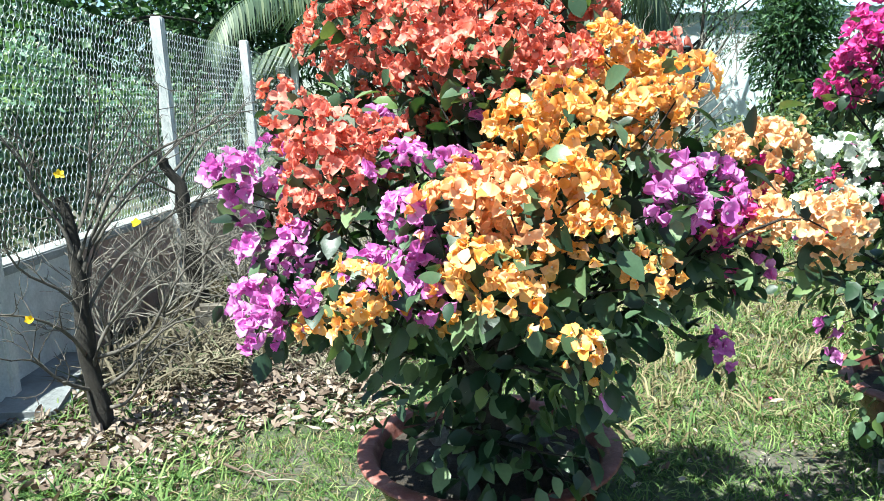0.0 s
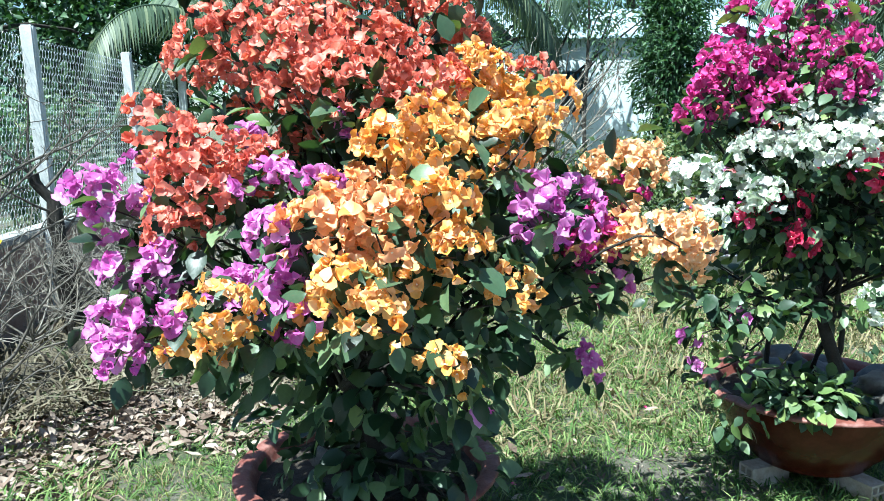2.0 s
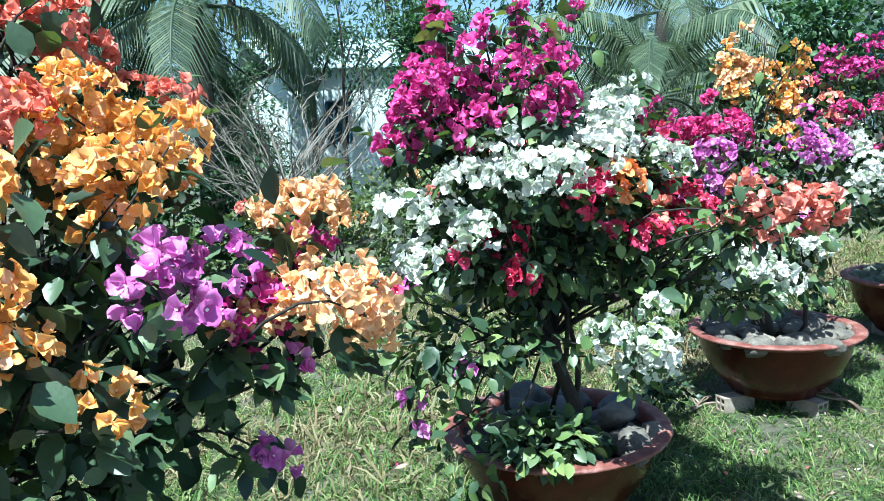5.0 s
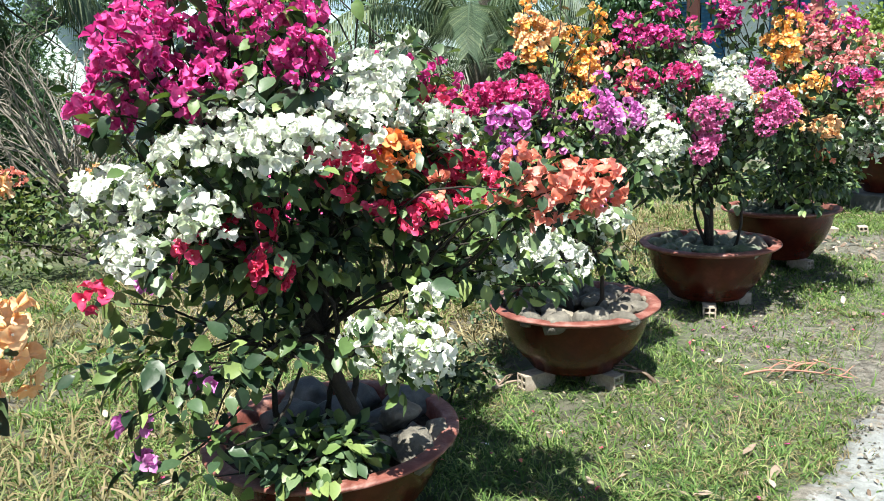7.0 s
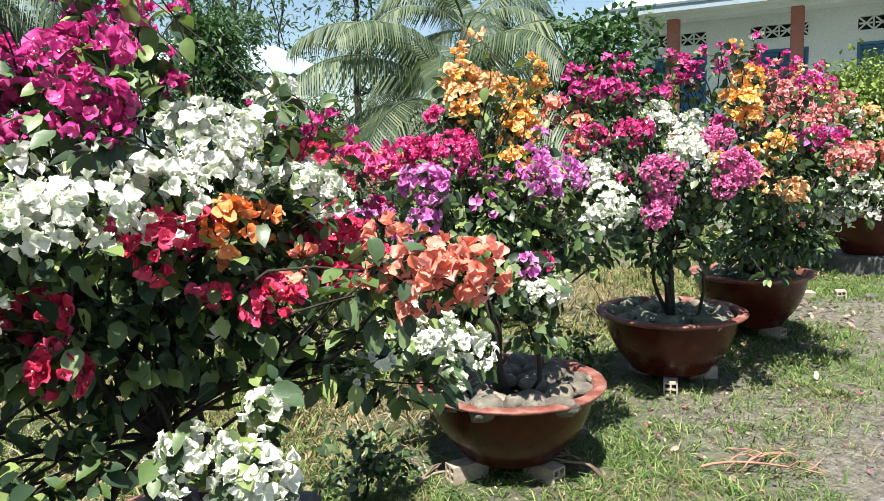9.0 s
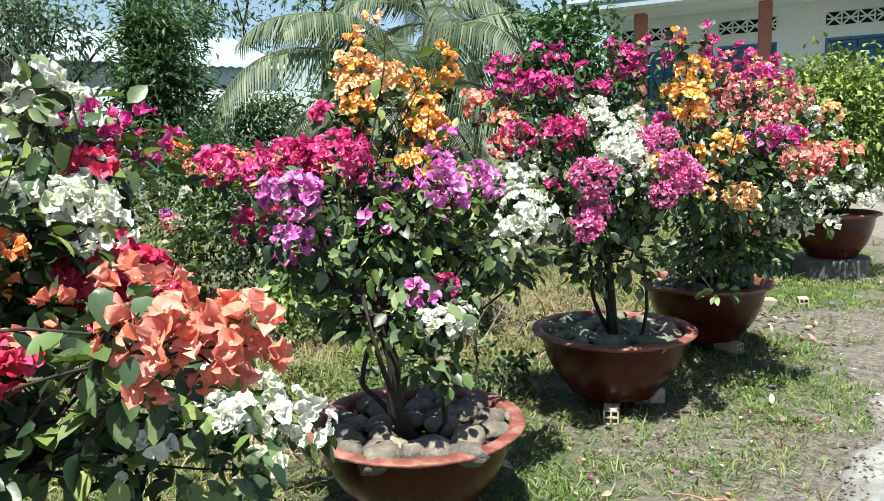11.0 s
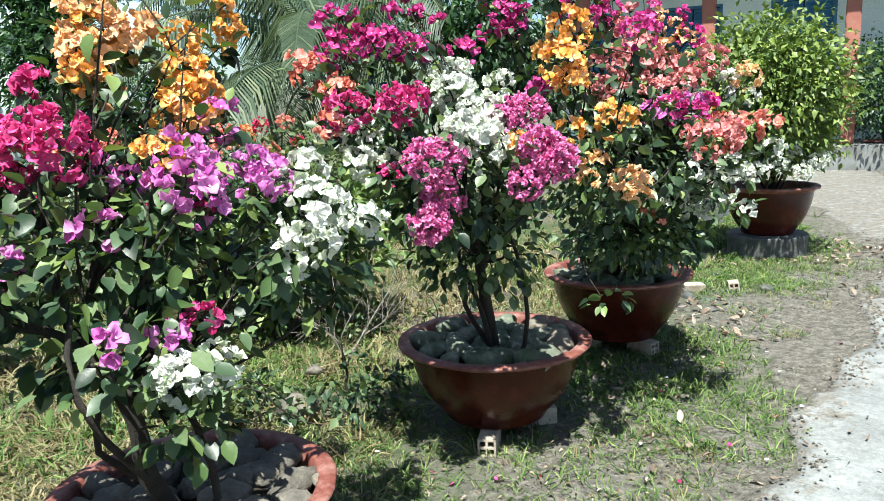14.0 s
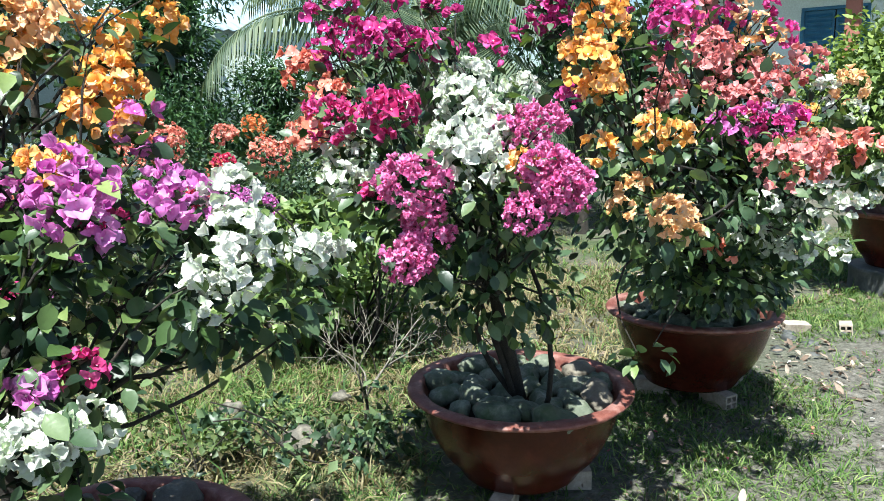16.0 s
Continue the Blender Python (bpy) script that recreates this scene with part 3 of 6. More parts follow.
def stones(x, y, z, radius, n, size, seed, pales=0, skip=None, group="stones in the planter", kind_of="grey"):
    rng = np.random.default_rng(seed)
    done, tries = [], 0
    while len(done) < n and tries < 3000:
        tries += 1
        a, r = rng.uniform(0, 2 * math.pi), radius * math.sqrt(rng.uniform(0.02, 1))
        s = size * rng.uniform(0.8, 1.3)
        sx, sy = x + r * math.cos(a), y + r * math.sin(a)
        if skip and skip(sx, sy):
            continue
        if any(math.hypot(sx - q[0], sy - q[1]) < 0.42 * (s + q[2]) for q in done):
            continue
        done.append((sx, sy, s))
        pale = len(done) <= pales
        ob = new("river_stone", (PALES if pale else {"mossy": MOSSY, "slate": SLATES}.get(kind_of, STONES))[int(rng.integers(0, 2 if pale else 4))])
        ob.matrix_basis = pose(sx, sy, z + s * 0.2, rng.uniform(-18, 18), rng.uniform(-18, 18), rng.uniform(0, 360)) @ Matrix.Diagonal((s, s, s, 1))
        if "rubble" in group:
            tagged(ob, "dark clod of broken rubble lying on the dirt", "rubble", group)
            continue
        tagged(ob, "pale cream rounded stone lying in a planter" if pale else {"mossy": "grey-green mossy rounded stone lying in a planter", "slate": "smooth blackish stone lying in a planter"}.get(kind_of, "grey-brown rounded stone lying in a planter"), "stone", group)


def brick_mesh():
    bm = bmesh.new()
    cuts, L = [-0.04, -0.031, -0.005, 0.005, 0.031, 0.04], 0.09
    vs = {(i, j, s): bm.verts.new((cuts[i], s * L, cuts[j] + 0.04)) for i in range(6) for j in range(6) for s in (-1, 1)}
    hole = lambda i, j: i in (1, 3) and j in (1, 3)
    solid = lambda i, j: 0 <= i < 5 and 0 <= j < 5 and not hole(i, j)
    for i in range(5):
        for j in range(5):
            if not solid(i, j):
                continue
            for s in (-1, 1):
                q = [vs[i, j, s], vs[i + 1, j, s], vs[i + 1, j + 1, s], vs[i, j + 1, s]]
                bm.faces.new(q if s < 0 else q[::-1])
            for di, dj, (a, b) in ((-1, 0, ((i, j), (i, j + 1))), (1, 0, ((i + 1, j), (i + 1, j + 1))), (0, -1, ((i, j), (i + 1, j))), (0, 1, ((i, j + 1), (i + 1, j + 1)))):
                if not solid(i + di, j + dj):
                    bm.faces.new([vs[(*a, -1)], vs[(*b, -1)], vs[(*b, 1)], vs[(*a, 1)]])
    bmesh.ops.recalc_face_normals(bm, faces=bm.faces)
    me = bpy.data.meshes.new("hollow_brick")
    bm.to_mesh(me)
    bm.free()
    me.materials.append(BRICK)
    return me


BRICK_MESH = brick_mesh()


def bricks(x, y, at, radius=0.27):
    for ang, r in at:
        a = radians(ang)
        ob = new("hollow_brick", BRICK_MESH)
        ob.matrix_basis = pose(x + r * math.cos(a), y + r * math.sin(a), 0.0, 0, 0, ang + 90)
        tagged(ob, "four-holed hollow clay brick propping a planter", "brick", "bricks under the planters")


POTS = {"A": (0.122, 2.31, 0.395, 0.43), "B": (1.952, 2.707, 0.393, 0.434), "C": (3.608, 3.177, 0.42, 0.434), "D": (5.22, 3.485, 0.451, 0.45), "E": (6.629, 3.797, 0.485, 0.452), "F": (9.95, 4.42, 0.62, 0.45)}
for key, seed in zip("ABCDE", (3, 4, 5, 6, 8)):
    x, y, rim, r = POTS[key]
    pot(x, y, rim, r, 0.082, "wide red-brown glazed bowl planter standing on hollow bricks", seed)
bricks(*POTS["A"][:2], [(-20, 0.2), (100, 0.2), (220, 0.2)])
bricks(*POTS["B"][:2], [(-72, 0.22), (50, 0.2), (190, 0.22)])
bricks(*POTS["C"][:2], [(-86, 0.2), (20, 0.2), (172, 0.24)])
bricks(*POTS["D"][:2], [(-143, 0.24), (-32, 0.2), (90, 0.2)])
bricks(*POTS["E"][:2], [(-95, 0.2), (-10, 0.25), (140, 0.2)])
x, y, rim, r = POTS["B"]
stones(x + 0.14, y - 0.14, rim - 0.05, 0.17, 5, 0.155, 18, 4, lambda a, b: a < 1.84)
stones(x + 0.08, y + 0.06, rim - 0.06, 0.27, 12, 0.16, 11, 0, lambda a, b: a < 1.80 or b < 2.62, "stones in the planter", "slate")
x, y, rim, r = POTS["C"]
stones(x - 0.04, y - 0.20, rim - 0.055, 0.17, 5, 0.14, 19, 3)
stones(x, y, rim - 0.055, 0.34, 34, 0.13, 12, 0, lambda a, b: math.hypot(a - x + 0.04, b - y + 0.2) < 0.23)
stones(*POTS["D"][:2], POTS["D"][2] - 0.055, 0.335, 32, 0.116, 13, 2, None, "stones in the planter", "mossy")
stones(*POTS["E"][:2], POTS["E"][2] - 0.06, 0.33, 26, 0.125, 14, 0, None, "stones in the planter", "mossy")
stones(POTS["A"][0], POTS["A"][1], POTS["A"][2] - 0.07, 0.28, 5, 0.12, 15)


# ---- bougainvilleas ----
FLORET_MESHES = {}
for _c in PETAL:
    FLORET_MESHES[_c] = []
    for _v, _f in (FRILLY if _c == "rose" else FINE):
        _n = 0 if _c == "rose" else 2
        FLORET_MESHES[_c].append(quick_mesh("floret", np.concatenate([_v, EYES[0][0]]), np.concatenate([_f, EYES[0][1][:_n] + len(_v)]), [PETAL[_c], EYE_WHITE], [0] * len(_f) + [1] * _n))


def blossoms(plant, colour, cx, cy, cz, r, rng, single=4, fine=False):
    """A rounded head of florets: a few as pieces of their own, the rest joined."""
    frilly = colour == "rose"
    size = rng.uniform(0.024, 0.030) * {"rose": 0.66, "violet": 1.12, "white": 1.02, "salmon": 1.15, "orange": 0.96, "apricot": 0.98, "peach": 1.05, "coral": 0.98}.get(colour, 1.0)
    loose = colour in ("magenta", "salmon", "coral", "dusty", "tangerine")
    r = r * (1.16 if loose else 1.06)
    n = max(5, int((7.5 if frilly else 4.4 if loose else 4.4 if colour == "violet" else 5.6) * (r / size) ** 2))
    d = rng.normal(size=(n, 3))
    d[:, 2] = np.abs(d[:, 2]) * np.where(rng.uniform(size=n) < 0.72, 1, -1)
    d /= np.linalg.norm(d, axis=1, keepdims=True)
    lump = np.array([1 + 0.22 * noise.noise(Vector(q) * 1.7 + Vector((cx * 9, cy * 9, cz * 9))) for q in d])
    stretch = np.array([rng.uniform(0.9, 1.15), rng.uniform(0.9, 1.15), rng.uniform(0.78, 1.0)])
    p = d * stretch * (r * lump * rng.uniform(0.7, 1.05, n))[:, None] + np.array([cx, cy, cz])
    out = d + rng.normal(0, 0.25, (n, 3)) + np.array([0, -0.05, 0.12])
    rots = turns(out, rng)
    sizes = size * rng.uniform(0.75, 1.25, n)
    order = np.argsort(p[:, 1] - 0.6 * p[:, 2] + rng.uniform(0, r, n))
    one, rest = order[:single], order[single:]
    v, f = scatter(FRILLY if frilly else FINE if fine else FLORETS, p[rest], rots[rest], sizes[rest], rng)
    ev, ef = scatter(EYES, p[rest], rots[rest], sizes[rest], rng)
    show = 0 if frilly else len(ef)
    fa = np.concatenate([f, ef[:show] + len(v)])
    me = quick_mesh("flower_head", np.concatenate([v, ev]), fa, [PETAL[colour], EYE_WHITE], np.concatenate([np.zeros(len(f)), np.ones(show)]))
    head = part("flower_head", me, None, plant, colour + " papery bracts", None, "stuff")
    for i in one:
        ob = part("floret", FLORET_MESHES[colour][i % len(FLORET_MESHES[colour])], None, head)
        ob.matrix_basis = Matrix.LocRotScale(p[i], Matrix(rots[i].tolist()).to_quaternion(), [sizes[i]] * 3)


def hub_centres(pts, k, rng):
    c = pts[rng.choice(len(pts), k, replace=False)]
    for _ in range(12):
        own = ((pts[:, None] - c[None]) ** 2).sum(-1).argmin(1)
        c = np.array([pts[own == i].mean(0) if (own == i).any() else c[i] for i in range(k)])
    return c, own


def bougainvillea(key, fork, blooms, fills, label, seed, leaf=0.062, hubs=6, single=200, trunk=0.032, root=None, young=0.06, collar=170, sprigs=4):
    rng = np.random.default_rng(seed)
    x, y, rim, _ = POTS[key]
    x, y = root or (x, y)
    foot = np.array([x, y, rim - 0.08])
    plant = thing("bougainvillea", x, y, rim - 0.06, label, "flowering shrub", "bougainvilleas in planters")
    spots = [(c, *q) for c, l in blooms.items() for q in l]
    tops = sorted(spots, key=lambda q: -q[3])[: max(4, sprigs)]
    for k in range(sprigs):
        c, hx, hy, hz, r = tops[k % len(tops)]
        lift = rng.uniform(0.05, 0.15)
        spots += [(c, hx + rng.normal(0, 0.05), hy + rng.normal(0, 0.04), hz + r + lift * q, rng.uniform(0.014, 0.022)) for q in (0.5, 1.0)]
    pts = np.array([q[1:4] for q in spots])
    fork = np.array(fork, float)
    line = bent(foot, fork, rng, 8, 0, 0.07)
    part("trunk", quick_mesh("trunk", *tube(line, np.linspace(trunk * 1.35, trunk * 0.8, 8), 10), [BARK]), None, plant, "gnarled dark trunk")
    for _ in range(3):
        side = rng.normal(0, 0.035, 3) * np.array([1, 1, 0.3])
        part("trunk", quick_mesh("trunk", *tube(bent(foot + side * 0.6, fork + side * 2.0 + np.array([0, 0, 0.08]), rng, 8, 0, 0.09), np.linspace(trunk * 0.55, trunk * 0.3, 8), 8), [BARK]), None, plant, "gnarled dark trunk")
    centres, own = hub_centres(pts, min(hubs, len(pts)), rng)
    heart = pts.mean(0) * np.array([1, 1, 0.9]) + np.array([0, 0.1, 0])
    lp, lo = [], []
    for i, c in enumerate(centres):
        start = line[rng.integers(6, 8)]
        hub = start + (c - start) * 0.55 + np.array([0, 0, -0.06])
        limb = bent(start, hub, rng, 8, 0.05, 0.10)
        part("branch", quick_mesh("branch", *tube(limb, np.linspace(trunk * 0.62, trunk * 0.3, 8), 8), [BARK]), None, plant)
        for j in np.nonzero(own == i)[0]:
            r = spots[j][4]
            end = pts[j] - np.array([0, 0, r * 0.3])
            st = bent(limb[rng.integers(4, 8)], end, rng, 8, 0.08, 0.09)
            part("stem", quick_mesh("stem", *tube(st, np.linspace(trunk * 0.20, 0.0018, 8), 5), [BARK]), None, plant)
            n = int(8 + 80 * r)
            s = rng.uniform(0.25, 0.9, n)
            q = np.stack([np.interp(s, np.linspace(0, 1, 8), st[:, a]) for a in range(3)], -1)
            o = rng.normal(size=(n, 3))
            o /= np.linalg.norm(o, axis=1, keepdims=True)
            lp.append(q + o * rng.uniform(0.01, 0.05, (n, 1)))
            lo.append(o)
            away = pts[j] - heart
            away /= np.linalg.norm(away) + 1e-9
            n = int(4 + collar * r)
            o = rng.normal(size=(n, 3)) - 1.0 * away + np.array([0, 0.25, -0.55])
            o /= np.linalg.norm(o, axis=1, keepdims=True)
            lp.append(pts[j] + o * (r * rng.uniform(0.85, 1.35, (n, 1)) + 0.01))
            lo.append(o * 0.4 + away * 0.8)
    for fx, fy, fz, rx, ry, rz, n in fills:
        o = rng.normal(size=(n, 3))
        o /= np.linalg.norm(o, axis=1, keepdims=True)
        lump = np.array([1 + 0.35 * noise.noise(Vector(q) * 2.1 + Vector((fx * 7, fy * 7, fz * 7))) for q in o])
        lp.append(np.array([fx, fy, fz]) + o * np.array([rx, ry, rz]) * (lump * rng.uniform(0.35, 1.0, n) ** 0.6)[:, None])
        lo.append(o)
        for q in lp[-1][:: max(1, n // max(2, min(10, n // 25)))]:
            near = line[rng.integers(6, 8) if q[2] > line[4][2] else 1]
            part("stem", quick_mesh("stem", *tube(bent(near, q, rng, 7, 0.05, 0.08), np.linspace(0.008, 0.002, 7), 5), [BARK]), None, plant)
    lp, lo = np.concatenate(lp), np.concatenate(lo)
    keep = lp[:, 2] > 0.1
    for c, hx, hy, hz, r in spots:
        gap = lp - np.array([hx, hy, hz])
        face = np.array([hx, hy, hz]) - heart
        face = face / (np.linalg.norm(face) + 1e-9) + np.array([-0.15, -1.0, 0.4])
        face /= np.linalg.norm(face)
        ahead = gap @ face
        aside = np.linalg.norm(gap - ahead[:, None] * face, axis=1)
        keep &= ~((ahead > -0.3 * r) & (ahead < 0.3) & (aside < 0.95 * r) & (rng.uniform(size=len(lp)) < 0.9))
    lp, lo = lp[keep], lo[keep]
    rots = leaf_turns(lo, rng)
    sizes = leaf * rng.uniform(0.55, 1.25, len(lp))
    front = np.argsort(lp[:, 1] + 0.25 * lp[:, 0] + rng.uniform(0, 0.8, len(lp)))
    one, rest = front[:single], front[single:]
    is_young = rng.uniform(size=len(lp)) < young
    for i in one:
        me = (YOUNG_MESHES if is_young[i] else LEAF_MESHES)[i % 4]
        ob = part("leaf", me, None, plant)
        ob.matrix_basis = Matrix.LocRotScale(lp[i], Matrix(rots[i].tolist()).to_quaternion(), [sizes[i]] * 3)
    for sel, mat, nm in ((rest[~is_young[rest]], LEAF, "foliage"), (rest[is_young[rest]], YOUNG_LEAF, "young_foliage")):
        if len(sel):
            part(nm, quick_mesh(nm, *scatter(LEAVES, lp[sel], rots[sel], sizes[sel], rng), [mat]), None, plant, "", None, "stuff")
    for c, cx, cy, cz, r in spots:
        blossoms(plant, c, cx, cy, cz, r * (0.95 if c == "white" and key == "B" else 0.92 if c == "magenta" and key == "B" else 1.0), rng, 4, True)
    return plant


A_CORAL = [(-0.36, 2.47, 1.69, 0.069), (0.01, 2.13, 1.7, 0.086), (0.21, 1.99, 1.66, 0.086), (-0.25, 2.44, 1.6, 0.086), (-0.04, 2.13, 1.59, 0.086), (0.11, 1.93, 1.59, 0.086), (0.31, 1.97, 1.57, 0.086), (-0.1, 2.35, 1.51, 0.077), (-0.24, 1.87, 1.42, 0.077), (-0.27, 1.85, 1.35, 0.086), (-0.45, 2.32, 1.25, 0.069), (0.65, 2.22, 1.61, 0.052), (-0.46, 2.23, 1.51, 0.052), (-0.18, 2.28, 1.76, 0.077), (0.39, 2.27, 1.78, 0.086), (0.14, 2.29, 1.75, 0.095), (-0.09, 2.19, 1.68, 0.086), (-0.38, 2.05, 1.44, 0.069), (-0.35, 1.95, 1.23, 0.06), (-0.14, 1.93, 1.38, 0.069)]
A_CORAL_MORE = [(0.24, 2.18, 1.54, 0.069), (0.03, 2.24, 1.51, 0.077), (0.57, 2.33, 1.64, 0.043), (-0.31, 2.36, 1.76, 0.06), (-0.29, 1.86, 1.23, 0.043), (-0.05, 2.19, 1.42, 0.052), (0.21, 2.34, 1.83, 0.103), (0.01, 2.34, 1.83, 0.086), (0.44, 2.31, 1.72, 0.077)]
A_ORANGE = [(0.43, 1.99, 1.6, 0.076), (0.6, 1.87, 1.52, 0.067), (0.5, 1.81, 1.44, 0.076), (0.28, 1.64, 1.45, 0.076), (0.18, 1.72, 1.42, 0.076), (0.29, 1.55, 1.3, 0.067), (0.31, 1.55, 1.21, 0.059), (0.07, 1.46, 1.15, 0.067), (0.13, 1.37, 1.11, 0.059), (-0.31, 1.72, 0.98, 0.038), (-0.22, 1.67, 0.96, 0.038), (0.44, 1.58, 1.11, 0.05), (0.27, 1.48, 0.98, 0.038), (-0.19, 1.59, 1.1, 0.063), (0.24, 1.88, 1.38, 0.067), (0.42, 2.01, 1.5, 0.076), (0.52, 2.04, 1.53, 0.076), (0.45, 1.95, 1.39, 0.067), (0.58, 2.02, 1.47, 0.067), (0.23, 1.58, 1.14, 0.042)]
A_ORANGE_MORE = [(0.02, 1.59, 1.08, 0.05), (-0.13, 1.63, 1.04, 0.038), (0.01, 1.64, 0.99, 0.021), (0.35, 1.66, 0.85, 0.025), (0.26, 1.73, 1.32, 0.05), (-0.03, 1.64, 1.04, 0.018)]
A_APRICOT = [(0.03, 1.55, 1.27, 0.079), (0.14, 1.53, 1.28, 0.079), (0.11, 1.74, 1.32, 0.075), (0.1, 1.64, 1.21, 0.075)]
A_VIOLET = [(-0.45, 2.04, 1.06, 0.07), (-0.45, 1.79, 1.01, 0.07), (-0.08, 1.8, 1.33, 0.07), (-0.07, 1.59, 1.25, 0.06), (-0.15, 1.78, 1.09, 0.06), (-0.05, 1.66, 1.08, 0.07), (0.03, 1.72, 1.34, 0.045), (0.58, 1.69, 1.27, 0.08), (0.73, 1.99, 0.8, 0.03), (-0.45, 2.08, 1.35, 0.06), (-0.57, 2.05, 1.31, 0.06), (-0.5, 1.97, 1.11, 0.05), (-0.36, 1.9, 1.13, 0.06), (-0.36, 1.75, 1.02, 0.06), (-0.44, 1.67, 0.98, 0.05), (-0.52, 2.07, 1.25, 0.07), (-0.16, 2.08, 1.42, 0.05), (0.12, 1.99, 1.48, 0.035), (-0.03, 1.69, 1.13, 0.05), (-0.19, 1.73, 1.11, 0.05)]
A_VIOLET_MORE = [(0.55, 1.88, 1.29, 0.045), (0.57, 1.82, 1.21, 0.06), (0.69, 1.89, 1.27, 0.06), (0.82, 2.16, 0.71, 0.03), (0.4, 1.76, 0.74, 0.025), (0.8, 1.9, 1.03, 0.03), (-0.04, 1.69, 1.18, 0.05)]
A_MAGENTA = [(0.74, 1.9, 1.16, 0.06), (0.91, 2.12, 1.24, 0.05), (0.82, 2.05, 1.2, 0.05), (0.79, 1.96, 0.99, 0.025), (0.73, 1.92, 1.12, 0.05)]
A_PEACH = [(0.89, 2.05, 1.32, 0.09), (0.91, 1.76, 1.18, 0.08), (0.83, 1.9, 1.16, 0.07), (0.85, 2.2, 1.33, 0.05), (0.69, 1.94, 1.13, 0.05), (0.96, 1.83, 1.11, 0.06), (0.98, 2.26, 1.35, 0.06), (0.88, 1.92, 1.16, 0.06)]
BLOOMS_A = {"coral": A_CORAL + A_CORAL_MORE, "orange": A_ORANGE + A_ORANGE_MORE, "apricot": A_APRICOT, "violet": A_VIOLET + A_VIOLET_MORE, "magenta": A_MAGENTA, "peach": A_PEACH}
B_MAGENTA = [(1.35, 2.4, 1.62, 0.074), (1.33, 2.55, 1.48, 0.052), (1.61, 2.71, 1.48, 0.059), (1.73, 2.26, 1.58, 0.067), (1.5, 2.49, 1.64, 0.067), (1.41, 2.57, 1.68, 0.059), (1.63, 2.56, 1.68, 0.059), (1.73, 2.51, 1.71, 0.052), (1.84, 2.46, 1.71, 0.037), (1.62, 2.45, 1.59, 0.059), (1.74, 2.34, 1.56, 0.059), (1.45, 2.51, 1.54, 0.067), (1.36, 2.54, 1.57, 0.059), (1.48, 2.61, 1.73, 0.052), (1.34, 2.5, 1.57, 0.044), (1.44, 2.5, 1.68, 0.044), (1.54, 2.44, 1.75, 0.037), (1.68, 2.36, 1.67, 0.044), (1.55, 2.38, 1.54, 0.052), (1.27, 2.48, 1.47, 0.037)]
B_MAGENTA_MORE = [(1.76, 2.3, 1.7, 0.044), (1.46, 2.38, 1.5, 0.037), (1.91, 2.82, 1.81, 0.033), (1.84, 2.84, 1.83, 0.03), (2.07, 2.88, 1.74, 0.03), (2, 2.85, 1.79, 0.022), (2.06, 2.83, 1.66, 0.037), (2.32, 2.83, 1.61, 0.037), (2.41, 2.79, 1.57, 0.037), (2.52, 2.79, 1.57, 0.033), (2.57, 2.76, 1.53, 0.026), (2.42, 2.78, 1.48, 0.037), (2.53, 2.78, 1.47, 0.026), (2.35, 2.82, 1.56, 0.03), (2.48, 2.81, 1.54, 0.026)]
B_WHITE = [(1.47, 2.35, 1.35, 0.078), (1.54, 2.34, 1.4, 0.067), (1.3, 2.48, 1.26, 0.09), (1.41, 2.39, 1.22, 0.078), (1.33, 2.49, 1.12, 0.067), (1.68, 2.24, 1.38, 0.09), (1.82, 2.25, 1.4, 0.09), (1.99, 2.46, 1.51, 0.101), (2.3, 2.69, 1.6, 0.067), (2.32, 2.57, 1.4, 0.067), (1.93, 2.1, 0.82, 0.067), (1.99, 2.15, 0.93, 0.039), (2, 2.4, 1.44, 0.09), (2.07, 2.47, 1.53, 0.078), (1.55, 2.34, 1.38, 0.05), (1.47, 2.31, 1.21, 0.056), (1.3, 2.36, 1.13, 0.056), (1.61, 2.26, 1.36, 0.067), (1.84, 2.2, 0.85, 0.067), (2.26, 2.53, 1.65, 0.028)]
B_WHITE_MORE = [(1.59, 2.32, 1.48, 0.028), (1.91, 2.17, 0.73, 0.039), (1.97, 2.12, 0.77, 0.056), (2.47, 2.26, 0.97, 0.034), (2.6, 2.24, 0.95, 0.056), (2.53, 2.28, 0.99, 0.056), (2.47, 2.33, 1.03, 0.05), (2.64, 2.21, 0.93, 0.039), (2.42, 2.36, 1.02, 0.034), (2.48, 2.26, 0.97, 0.045), (2.51, 2.18, 0.88, 0.02), (2.32, 2.24, 0.96, 0.034), (2.28, 2.26, 0.92, 0.022), (2.29, 2.43, 1.37, 0.062), (2.25, 2.5, 1.4, 0.056), (2.33, 2.41, 1.35, 0.034)]
B_CRIMSON = [(1.82, 2.26, 1.3, 0.07), (1.6, 2.39, 1.15, 0.06), (2.09, 2.31, 1.15, 0.05), (2.35, 2.56, 1.25, 0.08), (1.63, 2.36, 1.04, 0.055), (2.35, 2.59, 1.46, 0.05), (1.45, 2.39, 1.12, 0.035), (2.04, 2.27, 1.13, 0.04), (1.95, 2.39, 1.31, 0.06), (2.33, 2.43, 1.14, 0.045), (1.93, 2.28, 1.17, 0.03), (1.22, 2.44, 1.04, 0.03), (2.34, 2.53, 1.28, 0.05), (2.41, 2.49, 1.24, 0.055), (2.43, 2.42, 1.18, 0.045), (2.35, 2.46, 1.17, 0.035), (2.3, 2.55, 1.23, 0.06)]
